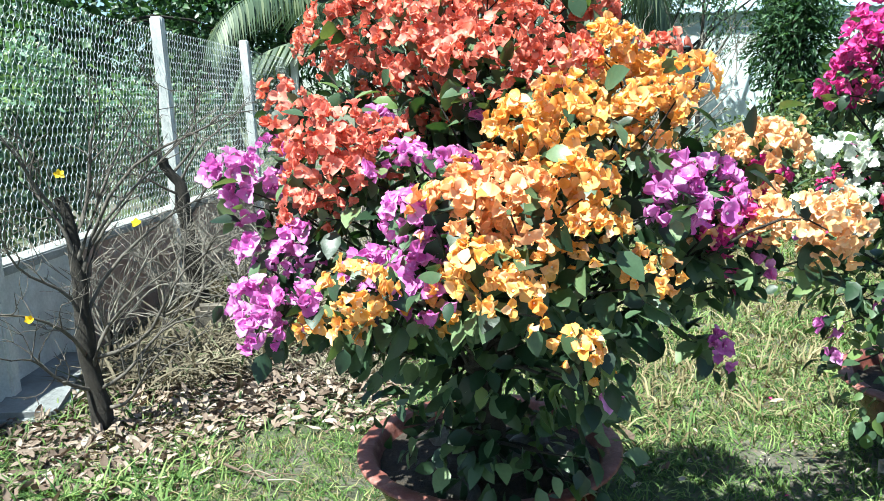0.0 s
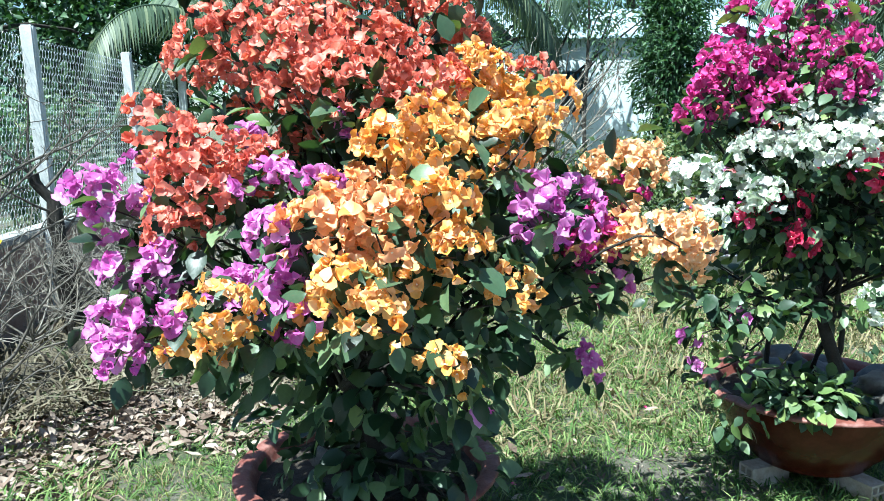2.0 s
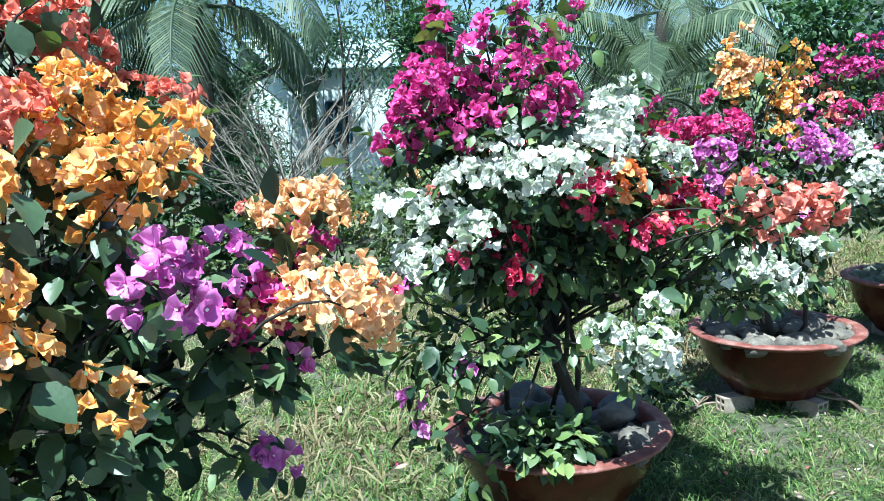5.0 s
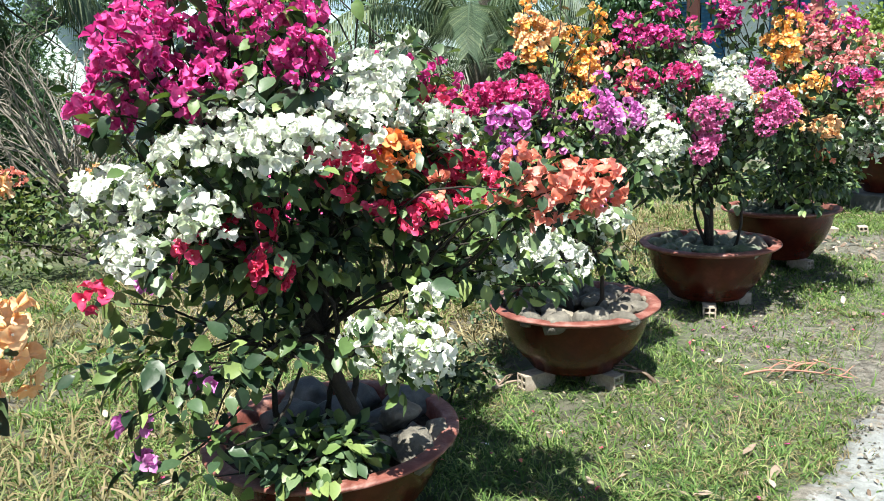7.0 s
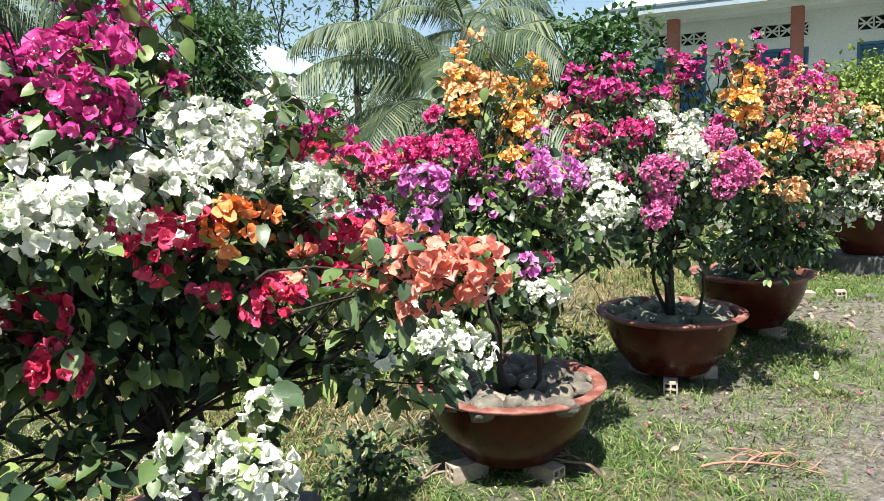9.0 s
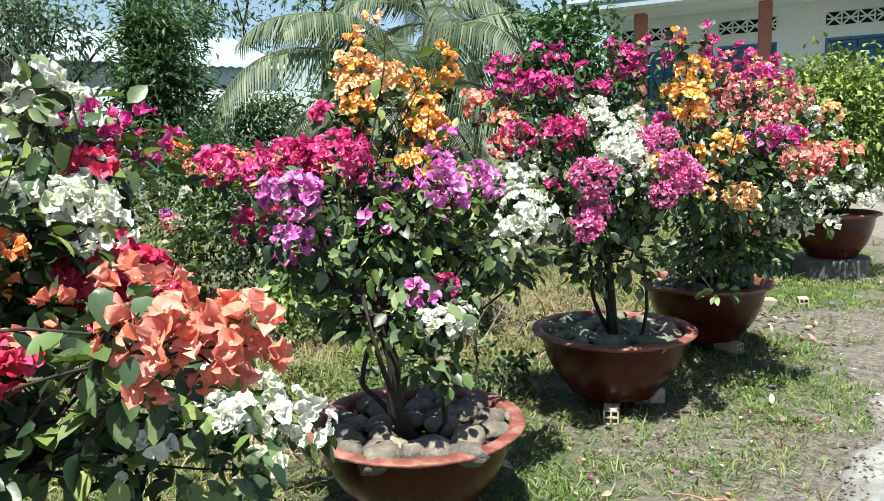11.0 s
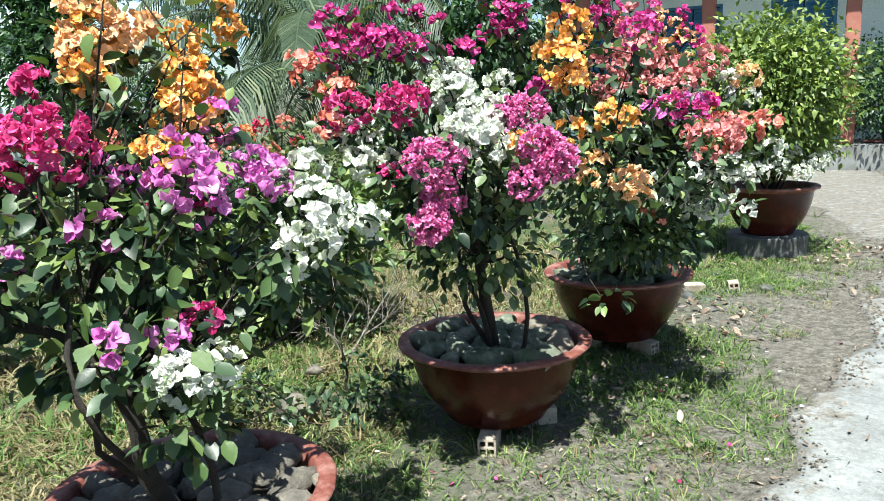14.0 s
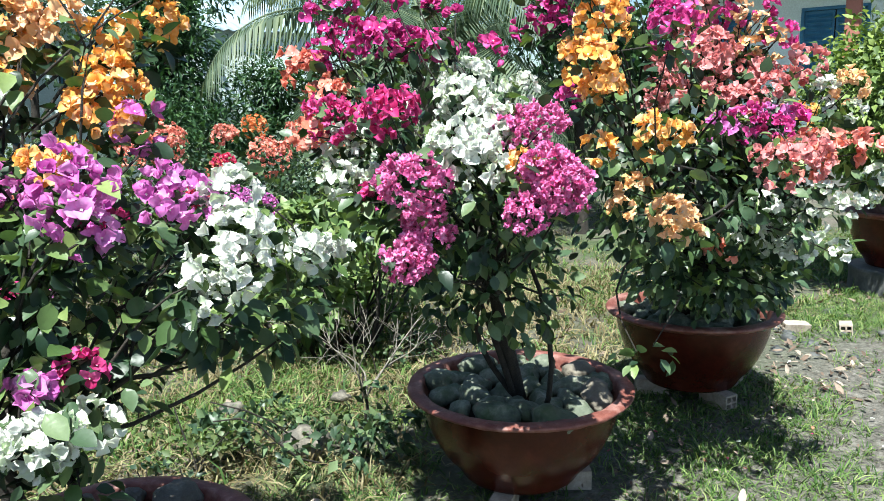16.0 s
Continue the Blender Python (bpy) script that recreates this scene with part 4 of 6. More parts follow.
B_TANGERINE = [(2, 2.3, 1.32, 0.055), (2.05, 2.49, 1.3, 0.035), (2.13, 2.46, 1.32, 0.04), (2.01, 2.46, 1.22, 0.03), (2.11, 2.47, 1.26, 0.04)]
B_VIOLET = [(1.54, 3.14, 0.9, 0.05), (1.45, 2.39, 0.77, 0.03), (1.26, 2.39, 0.72, 0.025), (1.26, 2.39, 0.6, 0.03)]
B_SALMON = [(2.3, 2.04, 1.16, 0.05), (2.34, 1.9, 1.22, 0.045), (2.32, 1.94, 1.2, 0.05), (2.36, 1.86, 1.23, 0.045), (2.27, 2.05, 1.27, 0.05), (2.28, 1.92, 1.25, 0.055), (2.28, 1.98, 1.19, 0.055), (2.33, 1.89, 1.19, 0.05), (2.26, 2.06, 1.2, 0.04), (2.21, 2.37, 1.22, 0.02), (2.28, 2.22, 1.15, 0.015), (2.13, 2.3, 1.17, 0.015)]
BLOOMS_B = {"magenta": B_MAGENTA + B_MAGENTA_MORE, "white": B_WHITE + B_WHITE_MORE, "crimson": B_CRIMSON, "tangerine": B_TANGERINE, "violet": B_VIOLET, "salmon": B_SALMON}
C_CERISE = [(3.19, 3.34, 1.45, 0.09), (3.33, 3.22, 1.44, 0.11), (2.91, 3.27, 1.44, 0.06), (3.6, 2.96, 0.98, 0.04), (3.27, 3.33, 1.42, 0.09), (3.1, 3.39, 1.39, 0.06), (3.02, 3.31, 1.23, 0.05), (3.37, 3.37, 1.61, 0.04), (3.68, 3.05, 1.3, 0.04)]
C_VIOLET = [(3.29, 2.72, 1.04, 0.032), (2.99, 2.95, 1.35, 0.072), (3.02, 2.98, 1.22, 0.054), (3.53, 3.33, 1.35, 0.063), (3.61, 3.01, 1.4, 0.063), (3.78, 2.99, 1.35, 0.072), (3.03, 2.97, 1.34, 0.072), (3.61, 2.96, 1.33, 0.063), (3.64, 2.98, 1.27, 0.054), (3.53, 3.14, 1.34, 0.045), (3.4, 3.08, 1.24, 0.045), (3.08, 3.2, 1.11, 0.045), (3.19, 3.16, 1.17, 0.045), (3.8, 3.16, 1.5, 0.054), (3.86, 3, 1.33, 0.054), (3.48, 2.93, 0.96, 0.045)]
C_WHITE = [(3.96, 2.92, 1.25, 0.07), (3.49, 2.85, 0.86, 0.06), (3.92, 2.9, 1.19, 0.08), (3.86, 2.9, 1.11, 0.06), (4.16, 3.06, 1.18, 0.05), (4.27, 3.09, 1.14, 0.045), (3.96, 2.98, 1.34, 0.06), (3.49, 2.87, 0.87, 0.06), (3.6, 2.87, 0.88, 0.05), (4.12, 2.93, 1.19, 0.04)]
C_ORANGE = [(3.56, 3.44, 1.76, 0.07), (3.76, 3.26, 1.62, 0.07), (3.77, 3.23, 1.56, 0.07), (3.49, 3.32, 1.64, 0.05), (3.79, 3.34, 1.73, 0.055), (3.9, 3.27, 1.75, 0.05), (3.71, 3.21, 1.52, 0.07), (3.59, 3.1, 1.41, 0.05)]
C_PEACH = [(3.55, 3.4, 1.79, 0.07), (3.65, 3.35, 1.75, 0.06), (3.55, 3.35, 1.59, 0.04), (3.5, 3.36, 1.69, 0.06), (3.6, 3.38, 1.7, 0.05)]
BLOOMS_C = {"cerise": C_CERISE, "violet": C_VIOLET, "white": C_WHITE, "orange": C_ORANGE, "peach": C_PEACH}
D_ROSE = [(4.82, 2.83, 1.31, 0.075), (4.78, 2.8, 1.35, 0.075), (4.46, 3.02, 1.12, 0.07), (4.54, 3.05, 1.17, 0.07), (4.47, 3, 1.33, 0.085), (4.9, 2.98, 1.48, 0.07), (4.53, 3.05, 1.23, 0.06), (4.83, 2.78, 1.31, 0.07), (4.73, 2.81, 1.25, 0.06), (4.51, 3.07, 1.08, 0.05), (4.77, 2.98, 1.46, 0.05)]
D_WHITE = [(4.62, 2.93, 1.38, 0.08), (4.91, 3.38, 1.62, 0.08), (4.6, 2.96, 1.43, 0.08), (4.51, 3.47, 1.42, 0.06), (4.39, 3.32, 1.32, 0.05), (4.82, 3.28, 1.56, 0.08), (4.76, 3.06, 1.48, 0.08), (4.99, 3.19, 1.59, 0.05), (4.48, 3.28, 1.32, 0.045), (4.45, 3.41, 1.4, 0.05)]
D_MAGENTA = [(4.66, 3.5, 1.77, 0.07), (4.86, 3.48, 1.75, 0.05), (4.59, 3.56, 1.76, 0.07), (4.51, 3.61, 1.74, 0.06), (4.76, 3.51, 1.76, 0.06), (5.06, 3.46, 1.73, 0.05)]
D_CERISE = [(4.5, 3.17, 1.53, 0.07), (4.53, 3.62, 1.46, 0.06), (4.4, 3.39, 1.51, 0.07), (4.52, 3.25, 1.53, 0.06), (4.45, 3.23, 1.27, 0.035)]
D_SALMON = [(4.46, 3.7, 1.65, 0.06), (4.49, 3.56, 1.58, 0.06), (4.43, 3.72, 1.71, 0.04), (4.34, 3.42, 1.47, 0.04)]
D_ORANGE = [(4.75, 2.87, 1.37, 0.04)]
BLOOMS_D = {"rose": D_ROSE, "white": D_WHITE, "magenta": D_MAGENTA, "cerise": D_CERISE, "salmon": D_SALMON, "orange": D_ORANGE}
E_ORANGE = [(5.09, 2.94, 1.78, 0.07), (5.04, 2.91, 1.65, 0.08), (5.24, 2.83, 1.44, 0.06), (5.06, 2.9, 1.41, 0.045), (6.5, 3.17, 1.48, 0.06), (5.08, 3.02, 1.7, 0.05), (5.1, 2.93, 1.58, 0.06), (5.4, 2.89, 1.42, 0.05)]
E_PEACH = [(6.12, 3.06, 1.77, 0.05), (6.07, 3.14, 1.75, 0.035), (6.26, 2.82, 1.6, 0.05), (5.17, 2.7, 1.21, 0.06), (5.27, 2.8, 1.19, 0.05), (5.24, 2.92, 1.27, 0.04), (5.3, 2.76, 1.13, 0.045), (5.14, 2.88, 1.22, 0.035)]
E_DUSTY = [(5.67, 2.65, 1.35, 0.08), (5.49, 2.9, 1.65, 0.08), (5.84, 3.29, 1.67, 0.08), (6, 3.24, 1.74, 0.08), (6.09, 3.12, 1.65, 0.07), (5.95, 3.32, 1.82, 0.07), (5.89, 3.06, 1.54, 0.07), (5.73, 3.27, 1.56, 0.06), (6.04, 3, 1.58, 0.06), (6.18, 2.96, 1.68, 0.06)]
E_SALMON = [(5.92, 3.1, 0.98, 0.05), (6.06, 2.82, 1.37, 0.06), (5.9, 2.85, 1.35, 0.06), (6, 2.69, 1.37, 0.06), (5.96, 2.76, 1.34, 0.06), (6.03, 2.62, 1.38, 0.045)]
E_MAGENTA = [(5.37, 3.48, 1.89, 0.05), (5.83, 3.33, 1.9, 0.05), (4.94, 2.52, 1.72, 0.05), (5.71, 3.45, 1.94, 0.045), (5.93, 3.34, 1.93, 0.05), (6.02, 3.22, 1.86, 0.05), (5.4, 3.49, 1.85, 0.05), (5.25, 3.5, 1.83, 0.035), (6.14, 3.04, 1.8, 0.05), (5.18, 3.14, 1.57, 0.045), (5.84, 2.95, 1.47, 0.05), (5.89, 2.87, 1.43, 0.05), (6.01, 2.87, 1.48, 0.04)]
E_VIOLET = [(6.16, 3.13, 1.43, 0.07), (5.97, 2.93, 1.47, 0.06), (5.79, 3.02, 1.44, 0.05)]
E_WHITE = [(6.12, 2.99, 1.03, 0.07), (5.98, 2.72, 1.21, 0.045), (6.02, 2.64, 1.17, 0.04), (5.8, 2.83, 1.2, 0.035), (6.14, 2.62, 1.28, 0.04), (6.26, 2.84, 1.51, 0.05), (6.22, 2.9, 1.58, 0.04), (5.96, 2.75, 1.1, 0.04), (6.01, 2.67, 1.01, 0.035), (6.13, 3.05, 1.51, 0.06), (5.94, 2.99, 1.05, 0.05), (6.11, 2.9, 0.98, 0.06), (6.12, 2.87, 1.15, 0.05), (5.91, 3.02, 1.43, 0.04)]
BLOOMS_E = {"orange": E_ORANGE, "peach": E_PEACH, "dusty": E_DUSTY, "salmon": E_SALMON, "magenta": E_MAGENTA, "violet": E_VIOLET, "white": E_WHITE}

bougainvillea("A", (0.12, 2.25, 0.72), BLOOMS_A, [(0.14, 2.05, 0.85, 0.40, 0.32, 0.26, 420), (0.18, 2.1, 0.55, 0.36, 0.3, 0.2, 300), (0.1, 2.3, 1.3, 0.5, 0.2, 0.36, 420), (0.42, 2.1, 0.9, 0.16, 0.2, 0.24, 110), (0.72, 2.2, 0.92, 0.2, 0.12, 0.08, 26)],
              "large bougainvillea grafted with coral, orange and violet bracts", 21, 0.071, 8, 230, 0.034, None, 0.05, 150, 7)
bougainvillea("B", (1.9, 2.6, 0.86), BLOOMS_B, [(1.78, 2.6, 1.2, 0.42, 0.22, 0.2, 560), (1.48, 2.5, 0.82, 0.32, 0.24, 0.09, 260), (1.78, 2.5, 0.43, 0.2, 0.2, 0.08, 420), (2.15, 2.45, 0.95, 0.24, 0.2, 0.1, 90), (2.4, 2.25, 0.9, 0.17, 0.16, 0.05, 90), (1.45, 2.38, 0.5, 0.13, 0.13, 0.2, 55), (1.7, 2.75, 1.5, 0.4, 0.2, 0.2, 160), (1.88, 2.56, 1.04, 0.42, 0.22, 0.14, 480)],
              "bougainvillea with magenta, white and crimson bracts", 22, 0.058, 7, 230, 0.024, None, 0.30, 230, 8)
bougainvillea("C", (3.36, 3.06, 0.9), BLOOMS_C, [(3.5, 3.2, 1.14, 0.45, 0.24, 0.2, 560), (3.45, 3.06, 0.92, 0.36, 0.2, 0.12, 230), (3.52, 2.9, 0.72, 0.12, 0.09, 0.09, 60), (4.0, 3.08, 1.02, 0.24, 0.15, 0.16, 190)],
              "leaning bougainvillea with violet, crimson, orange and white bracts", 23, 0.06, 6, 220, 0.024, (3.56, 3.15), 0.22, 190, 3)
bougainvillea("D", (4.96, 3.32, 0.95), BLOOMS_D, [(4.78, 3.22, 1.2, 0.36, 0.28, 0.22, 640), (4.98, 3.3, 0.92, 0.34, 0.28, 0.17, 360), (4.75, 3.5, 1.5, 0.35, 0.2, 0.2, 140)],
              "bougainvillea with frilly rose bracts and white clusters", 24, 0.056, 6, 200, 0.024, None, 0.14, 190, 5)
bougainvillea("E", (6.3, 3.55, 0.9), BLOOMS_E, [(5.8, 3.2, 1.2, 0.5, 0.36, 0.28, 760), (6.15, 3.35, 0.85, 0.42, 0.36, 0.2, 520), (5.85, 3.35, 1.6, 0.45, 0.22, 0.22, 200), (6.3, 3.25, 1.2, 0.25, 0.25, 0.28, 340), (5.25, 2.84, 0.73, 0.12, 0.07, 0.03, 16), (6.5, 3.62, 0.70, 0.44, 0.38, 0.17, 560), (6.35, 3.35, 0.80, 0.42, 0.28, 0.2, 420), (6.55, 3.8, 0.66, 0.32, 0.26, 0.1, 220), (6.4, 3.55, 1.1, 0.35, 0.3, 0.28, 520)],
              "tall bougainvillea with salmon, orange and magenta bracts", 25, 0.056, 7, 160, 0.034, None, 0.2, 190, 12)


# ---- trees, palms and shrubs ----
def crown(name, parent, blobs, leaf, mat, templates, seed, kind="stuff", spread=0.7):
    rng = np.random.default_rng(seed)
    ps, os_ = [], []
    for bx, by, bz, rx, ry, rz, n in blobs:
        clumps = max(6, n // 22)
        o = rng.normal(size=(clumps, 3))
        o /= np.linalg.norm(o, axis=1, keepdims=True)
        c = np.array([bx, by, bz]) + o * np.array([rx, ry, rz]) * rng.uniform(0.35, 1.05, (clumps, 1))
        own = rng.integers(0, clumps, n)
        q = c[own] + rng.normal(0, 1, (n, 3)) * np.array([rx, ry, rz]) * 0.16
        ps.append(q)
        os_.append(o[own] + rng.normal(0, 0.4, (n, 3)))
    ps, os_ = np.concatenate(ps), np.concatenate(os_)
    keep = ps[:, 2] > 0.04
    ps, os_ = ps[keep], os_[keep]
    v, f = scatter(templates, ps, leaf_turns(os_, rng, 1.0, spread), leaf * rng.uniform(0.6, 1.3, len(ps)), rng)
    return part(name, quick_mesh(name, v, f, [mat]), None, parent, "", None, kind)


def tree(x, y, height, girth, blobs, leaf, mat, label, seed, templates=CHEAP, bark=BARK):
    rng = np.random.default_rng(seed)
    t = thing("tree", x, y, 0, label, "tree", "trees behind the garden")
    line = bent((x, y, -0.05), (x + rng.normal(0, 0.1), y, height), rng, 10, 0, 0.03)
    pieces = [tube(line, np.linspace(girth, girth * 0.3, 10), 9)]
    for b in blobs:
        for _ in range(3):
            end = np.array(b[:3]) + rng.normal(0, 0.35, 3) * np.array(b[3:6])
            pieces.append(tube(bent(line[rng.integers(3, 9)], end, rng, 7, 0.05, 0.07), np.linspace(girth * 0.4, girth * 0.08, 7), 6))
    part("trunk", quick_mesh("trunk", *joined(pieces), [bark]), None, t)
    crown("crown", t, blobs, leaf, mat, templates, seed + 1)
    return t


def palm(x, y, top, fronds, length, label, seed, girth=0.14, lean=(0, 0), first=0.0, lift=(0.1, 1.25)):
    rng = np.random.default_rng(seed)
    t = thing("coconut_palm", x, y, 0, label, "palm tree", "palms behind the garden")
    head = np.array([x + lean[0], y + lean[1], top])
    line = bent((x, y, -0.05), head, rng, 14, 0, 0.02)
    rad = np.linspace(girth * 1.3, girth, 14) * (1 + 0.05 * np.sin(np.arange(14) * 2.4))
    part("trunk", quick_mesh("trunk", *tube(line, rad, 10), [DARK_TWIG]), None, t, "ringed dark grey trunk")
    for i in range(fronds):
        az = first + i * 2.39996 + rng.normal(0, 0.15)
        el = lift[0] + (lift[1] - lift[0]) * (i / max(1, fronds - 1)) + rng.normal(0, 0.08)
        L = length * rng.uniform(0.85, 1.1)
        n = 26
        s = np.linspace(0, 1, n)
        ang = el - (1.9 + 0.4 * rng.uniform()) * s ** 1.4
        step = L / (n - 1)
        hx, hz = np.cumsum(np.cos(ang)) * step, np.cumsum(np.sin(ang)) * step
        side0 = np.array([-math.sin(az), math.cos(az), 0])
        out = np.array([math.cos(az), math.sin(az), 0])
        mid = head + out * hx[:, None] + np.array([0, 0, 1.0]) * hz[:, None]
        rv, rf = tube(mid, np.linspace(0.032, 0.005, n), 5)
        rf = np.concatenate([rf[:, [0, 1, 2]], rf[:, [0, 2, 3]]])
        vs, fs, k = [rv], [rf], len(rv)
        m = 62
        for j in range(m):
            u = 0.12 + 0.88 * j / (m - 1)
            p = np.array([np.interp(u, s, mid[:, a]) for a in range(3)])
            d = np.array([np.interp(min(u + 0.02, 1), s, mid[:, a]) - np.interp(u - 0.02, s, mid[:, a]) for a in range(3)])
            d /= np.linalg.norm(d) + 1e-9
            ll = 0.25 * length * (0.35 + 0.65 * math.sin(math.pi * min(1, 0.15 + 0.85 * u))) * rng.uniform(0.85, 1.1)
            for sd in (-1, 1):
                go = side0 * sd * 0.75 + d * 0.5 + np.array([0, 0, 0.02 - 0.25 * u])
                go /= np.linalg.norm(go)
                a, w = p, d * 0.020
                b = p + go * ll * 0.5
                c = p + go * ll * 0.9 + np.array([0, 0, -0.62 * ll])
                b = b + np.array([0, 0, -0.05 * ll])
                vs.append(np.array([a - w * 0.5, a + w * 0.5, b - w * 1.1, b + w * 1.1, c]))
                fs.append(np.array([(0, 1, 3), (0, 3, 2), (2, 3, 4)]) + k)
                k += 5
        part("frond", quick_mesh("frond", np.concatenate(vs), np.concatenate(fs), [PALM_LEAF]), None, t)
    return t


def bare_tree(x, y, spine, girth, tips, label, seed, twig=0.012, name="apricot_tree", mat=TWIG):
    """A leafless tree: a gnarled spine, limbs to the given tips, and forked twigs."""
    rng = np.random.default_rng(seed)
    t = thing(name, x, y, 0, label, "tree")
    line = np.array(spine, float)
    s = np.linspace(0, 1, 14)
    line = np.stack([np.interp(s, np.linspace(0, 1, len(spine)), line[:, a]) for a in range(3)], -1) + rng.normal(0, 0.006, (14, 3))
    part("trunk", quick_mesh("trunk", *tube(line, np.linspace(girth, girth * 0.45, 14) * (1 + 0.1 * rng.normal(size=14)), 10), [BARK]), None, t, "dark rough trunk")
    twigs, ends = [], []
    for tx, ty, tz, where_on in tips:
        st = line[int(where_on * 13)]
        limb = bent(st, (tx, ty, tz), rng, 9, 0.06, 0.07)
        part("branch", quick_mesh("branch", *tube(limb, np.linspace(twig * 1.1, twig * 0.3, 9), 6), [mat]), None, t)
        for _ in range(9):
            i = int(rng.integers(2, 9))
            go = limb[min(i, 8)] - limb[i - 1]
            go = go / np.linalg.norm(go) + rng.normal(0, 0.6, 3) + np.array([0, 0, 0.35])
            e = limb[i] + go / np.linalg.norm(go) * rng.uniform(0.1, 0.3)
            tw = bent(limb[i], e, rng, 6, 0.03, 0.08)
            twigs.append(tube(tw, np.linspace(twig * 0.36, 0.0012, 6), 4))
            ends.append(e)
            for _ in range(2):
                g2 = go / np.linalg.norm(go) + rng.normal(0, 0.6, 3)
                twigs.append(tube(bent(tw[3], tw[3] + g2 / np.linalg.norm(g2) * rng.uniform(0.05, 0.16), rng, 5, 0, 0.05), np.linspace(twig * 0.22, 0.001, 5), 4))
    part("twig_mass", quick_mesh("twig_mass", *joined(twigs), [mat]), None, t, "fine bare twigs", None, "stuff")
    return t


def yellow_flower(parent, x, y, z, seed):
    rng = np.random.default_rng(seed)
    v, f = scatter([floret_template(rng, 0.35, 0.03, 5, 0.8)], np.array([[x, y, z]]), turns(np.array([[0.1, -0.8, 0.4]]), rng), np.array([0.026]), rng)
    part("blossom", quick_mesh("blossom", v, f, [PETAL["yellow"]]), None, parent, "bright yellow five-petalled blossom")


bare = bare_tree(-1.65, 3.4, [(-1.65, 3.4, -0.03), (-1.67, 3.39, 0.23), (-1.69, 3.4, 0.5), (-1.69, 3.42, 0.8), (-1.73, 3.44, 1.14)], 0.055,
                 [(-1.84, 3.21, 1.41, 0.95), (-1.82, 2.99, 0.71, 0.45), (-1.81, 3.0, 0.51, 0.3), (-1.4, 3.64, 1.55, 0.8), (-1.23, 3.7, 1.39, 0.7), (-1.13, 3.94, 1.08, 0.55), (-1.26, 3.37, 0.79, 0.35), (-1.11, 3.53, 0.53, 0.3), (-1.22, 3.39, 0.46, 0.2), (-1.45, 3.73, 1.23, 0.6), (-1.5, 3.49, 1.53, 0.9), (-1.83, 3.44, 1.34, 0.8), (-1.84, 3.1, 1.02, 0.6), (-1.06, 3.86, 1.54, 0.75), (-1.01, 3.56, 0.9, 0.4)],
                 "leafless apricot tree with a few yellow blossoms, rooted in leaf litter", 31, 0.010, "apricot_tree", DARK_TWIG)
for i, (fx, fy, fz) in enumerate([(-1.66, 3.3, 1.25), (-1.36, 3.33, 1.02), (-1.73, 3.04, 0.67)]):
    yellow_flower(bare, fx, fy, fz, 40 + i)
bare_tree(-1.85, 5.57, [(-1.85, 5.57, -0.03), (-1.87, 5.54, 0.34), (-1.89, 5.54, 0.68), (-1.92, 5.53, 0.98), (-2.02, 5.49, 1.19)], 0.075,
          [(-2.17, 5.38, 1.4, 0.95), (-1.75, 5.63, 1.62, 0.9), (-1.5, 5.81, 1.49, 0.8), (-2.2, 5.23, 1.1, 0.7), (-1.51, 5.6, 0.57, 0.4), (-1.47, 5.51, 0.24, 0.2), (-2.0, 5.55, 1.71, 0.98), (-1.67, 5.76, 1.16, 0.6), (-1.93, 5.26, 0.65, 0.3)],
          "dark stubby trunk with bare grey twigs beside the fence", 32, 0.010, "apricot_tree", DARK_TWIG)
bare_tree(2.4, 9.0, [(2.4, 9.0, -0.03), (2.42, 9.0, 0.4), (2.38, 9.0, 0.9)], 0.05,
          [(2.4 + 1.1 * math.cos(a), 9.0 + 0.7 * math.sin(a), 1.2 + 1.0 * abs(math.sin(a * 1.7))) + (0.5 + 0.4 * math.sin(a) ** 2,) for a in np.linspace(0.2, 12.4, 46)],
          "dry leafless grey bush", 33, 0.013, "dry_bush")
bare_tree(-0.6, 6.2, [(-0.6, 6.2, -0.03), (-0.6, 6.22, 0.2), (-0.58, 6.2, 0.35)], 0.02,
          [(-0.6 + 0.6 * math.cos(a), 6.2 + 0.5 * math.sin(a), 0.5 + 0.5 * abs(math.sin(a * 1.7))) + (0.6,) for a in np.linspace(0.2, 6.2, 10)],
          "dry leafless scrub on the straw", 34, 0.009, "dry_bush")

for i, (bx, by) in enumerate(((-1.45, 6.2), (-1.15, 5.4), (-1.9, 4.9), (-0.9, 7.2), (-2.0, 4.3), (-1.95, 5.6), (-1.75, 6.7), (-1.3, 4.9), (-1.6, 7.6))):
    bare_tree(bx, by, [(bx, by, -0.03), (bx, by + 0.02, 0.15), (bx + 0.02, by, 0.28)], 0.015,
              [(bx + 0.45 * math.cos(a), by + 0.4 * math.sin(a), 0.35 + 0.45 * abs(math.sin(a * 1.7))) + (0.6,) for a in np.linspace(0.2, 6.2, 11)],
              "dry leafless scrub at the foot of the fence", 35 + i, 0.007, "dry_bush")

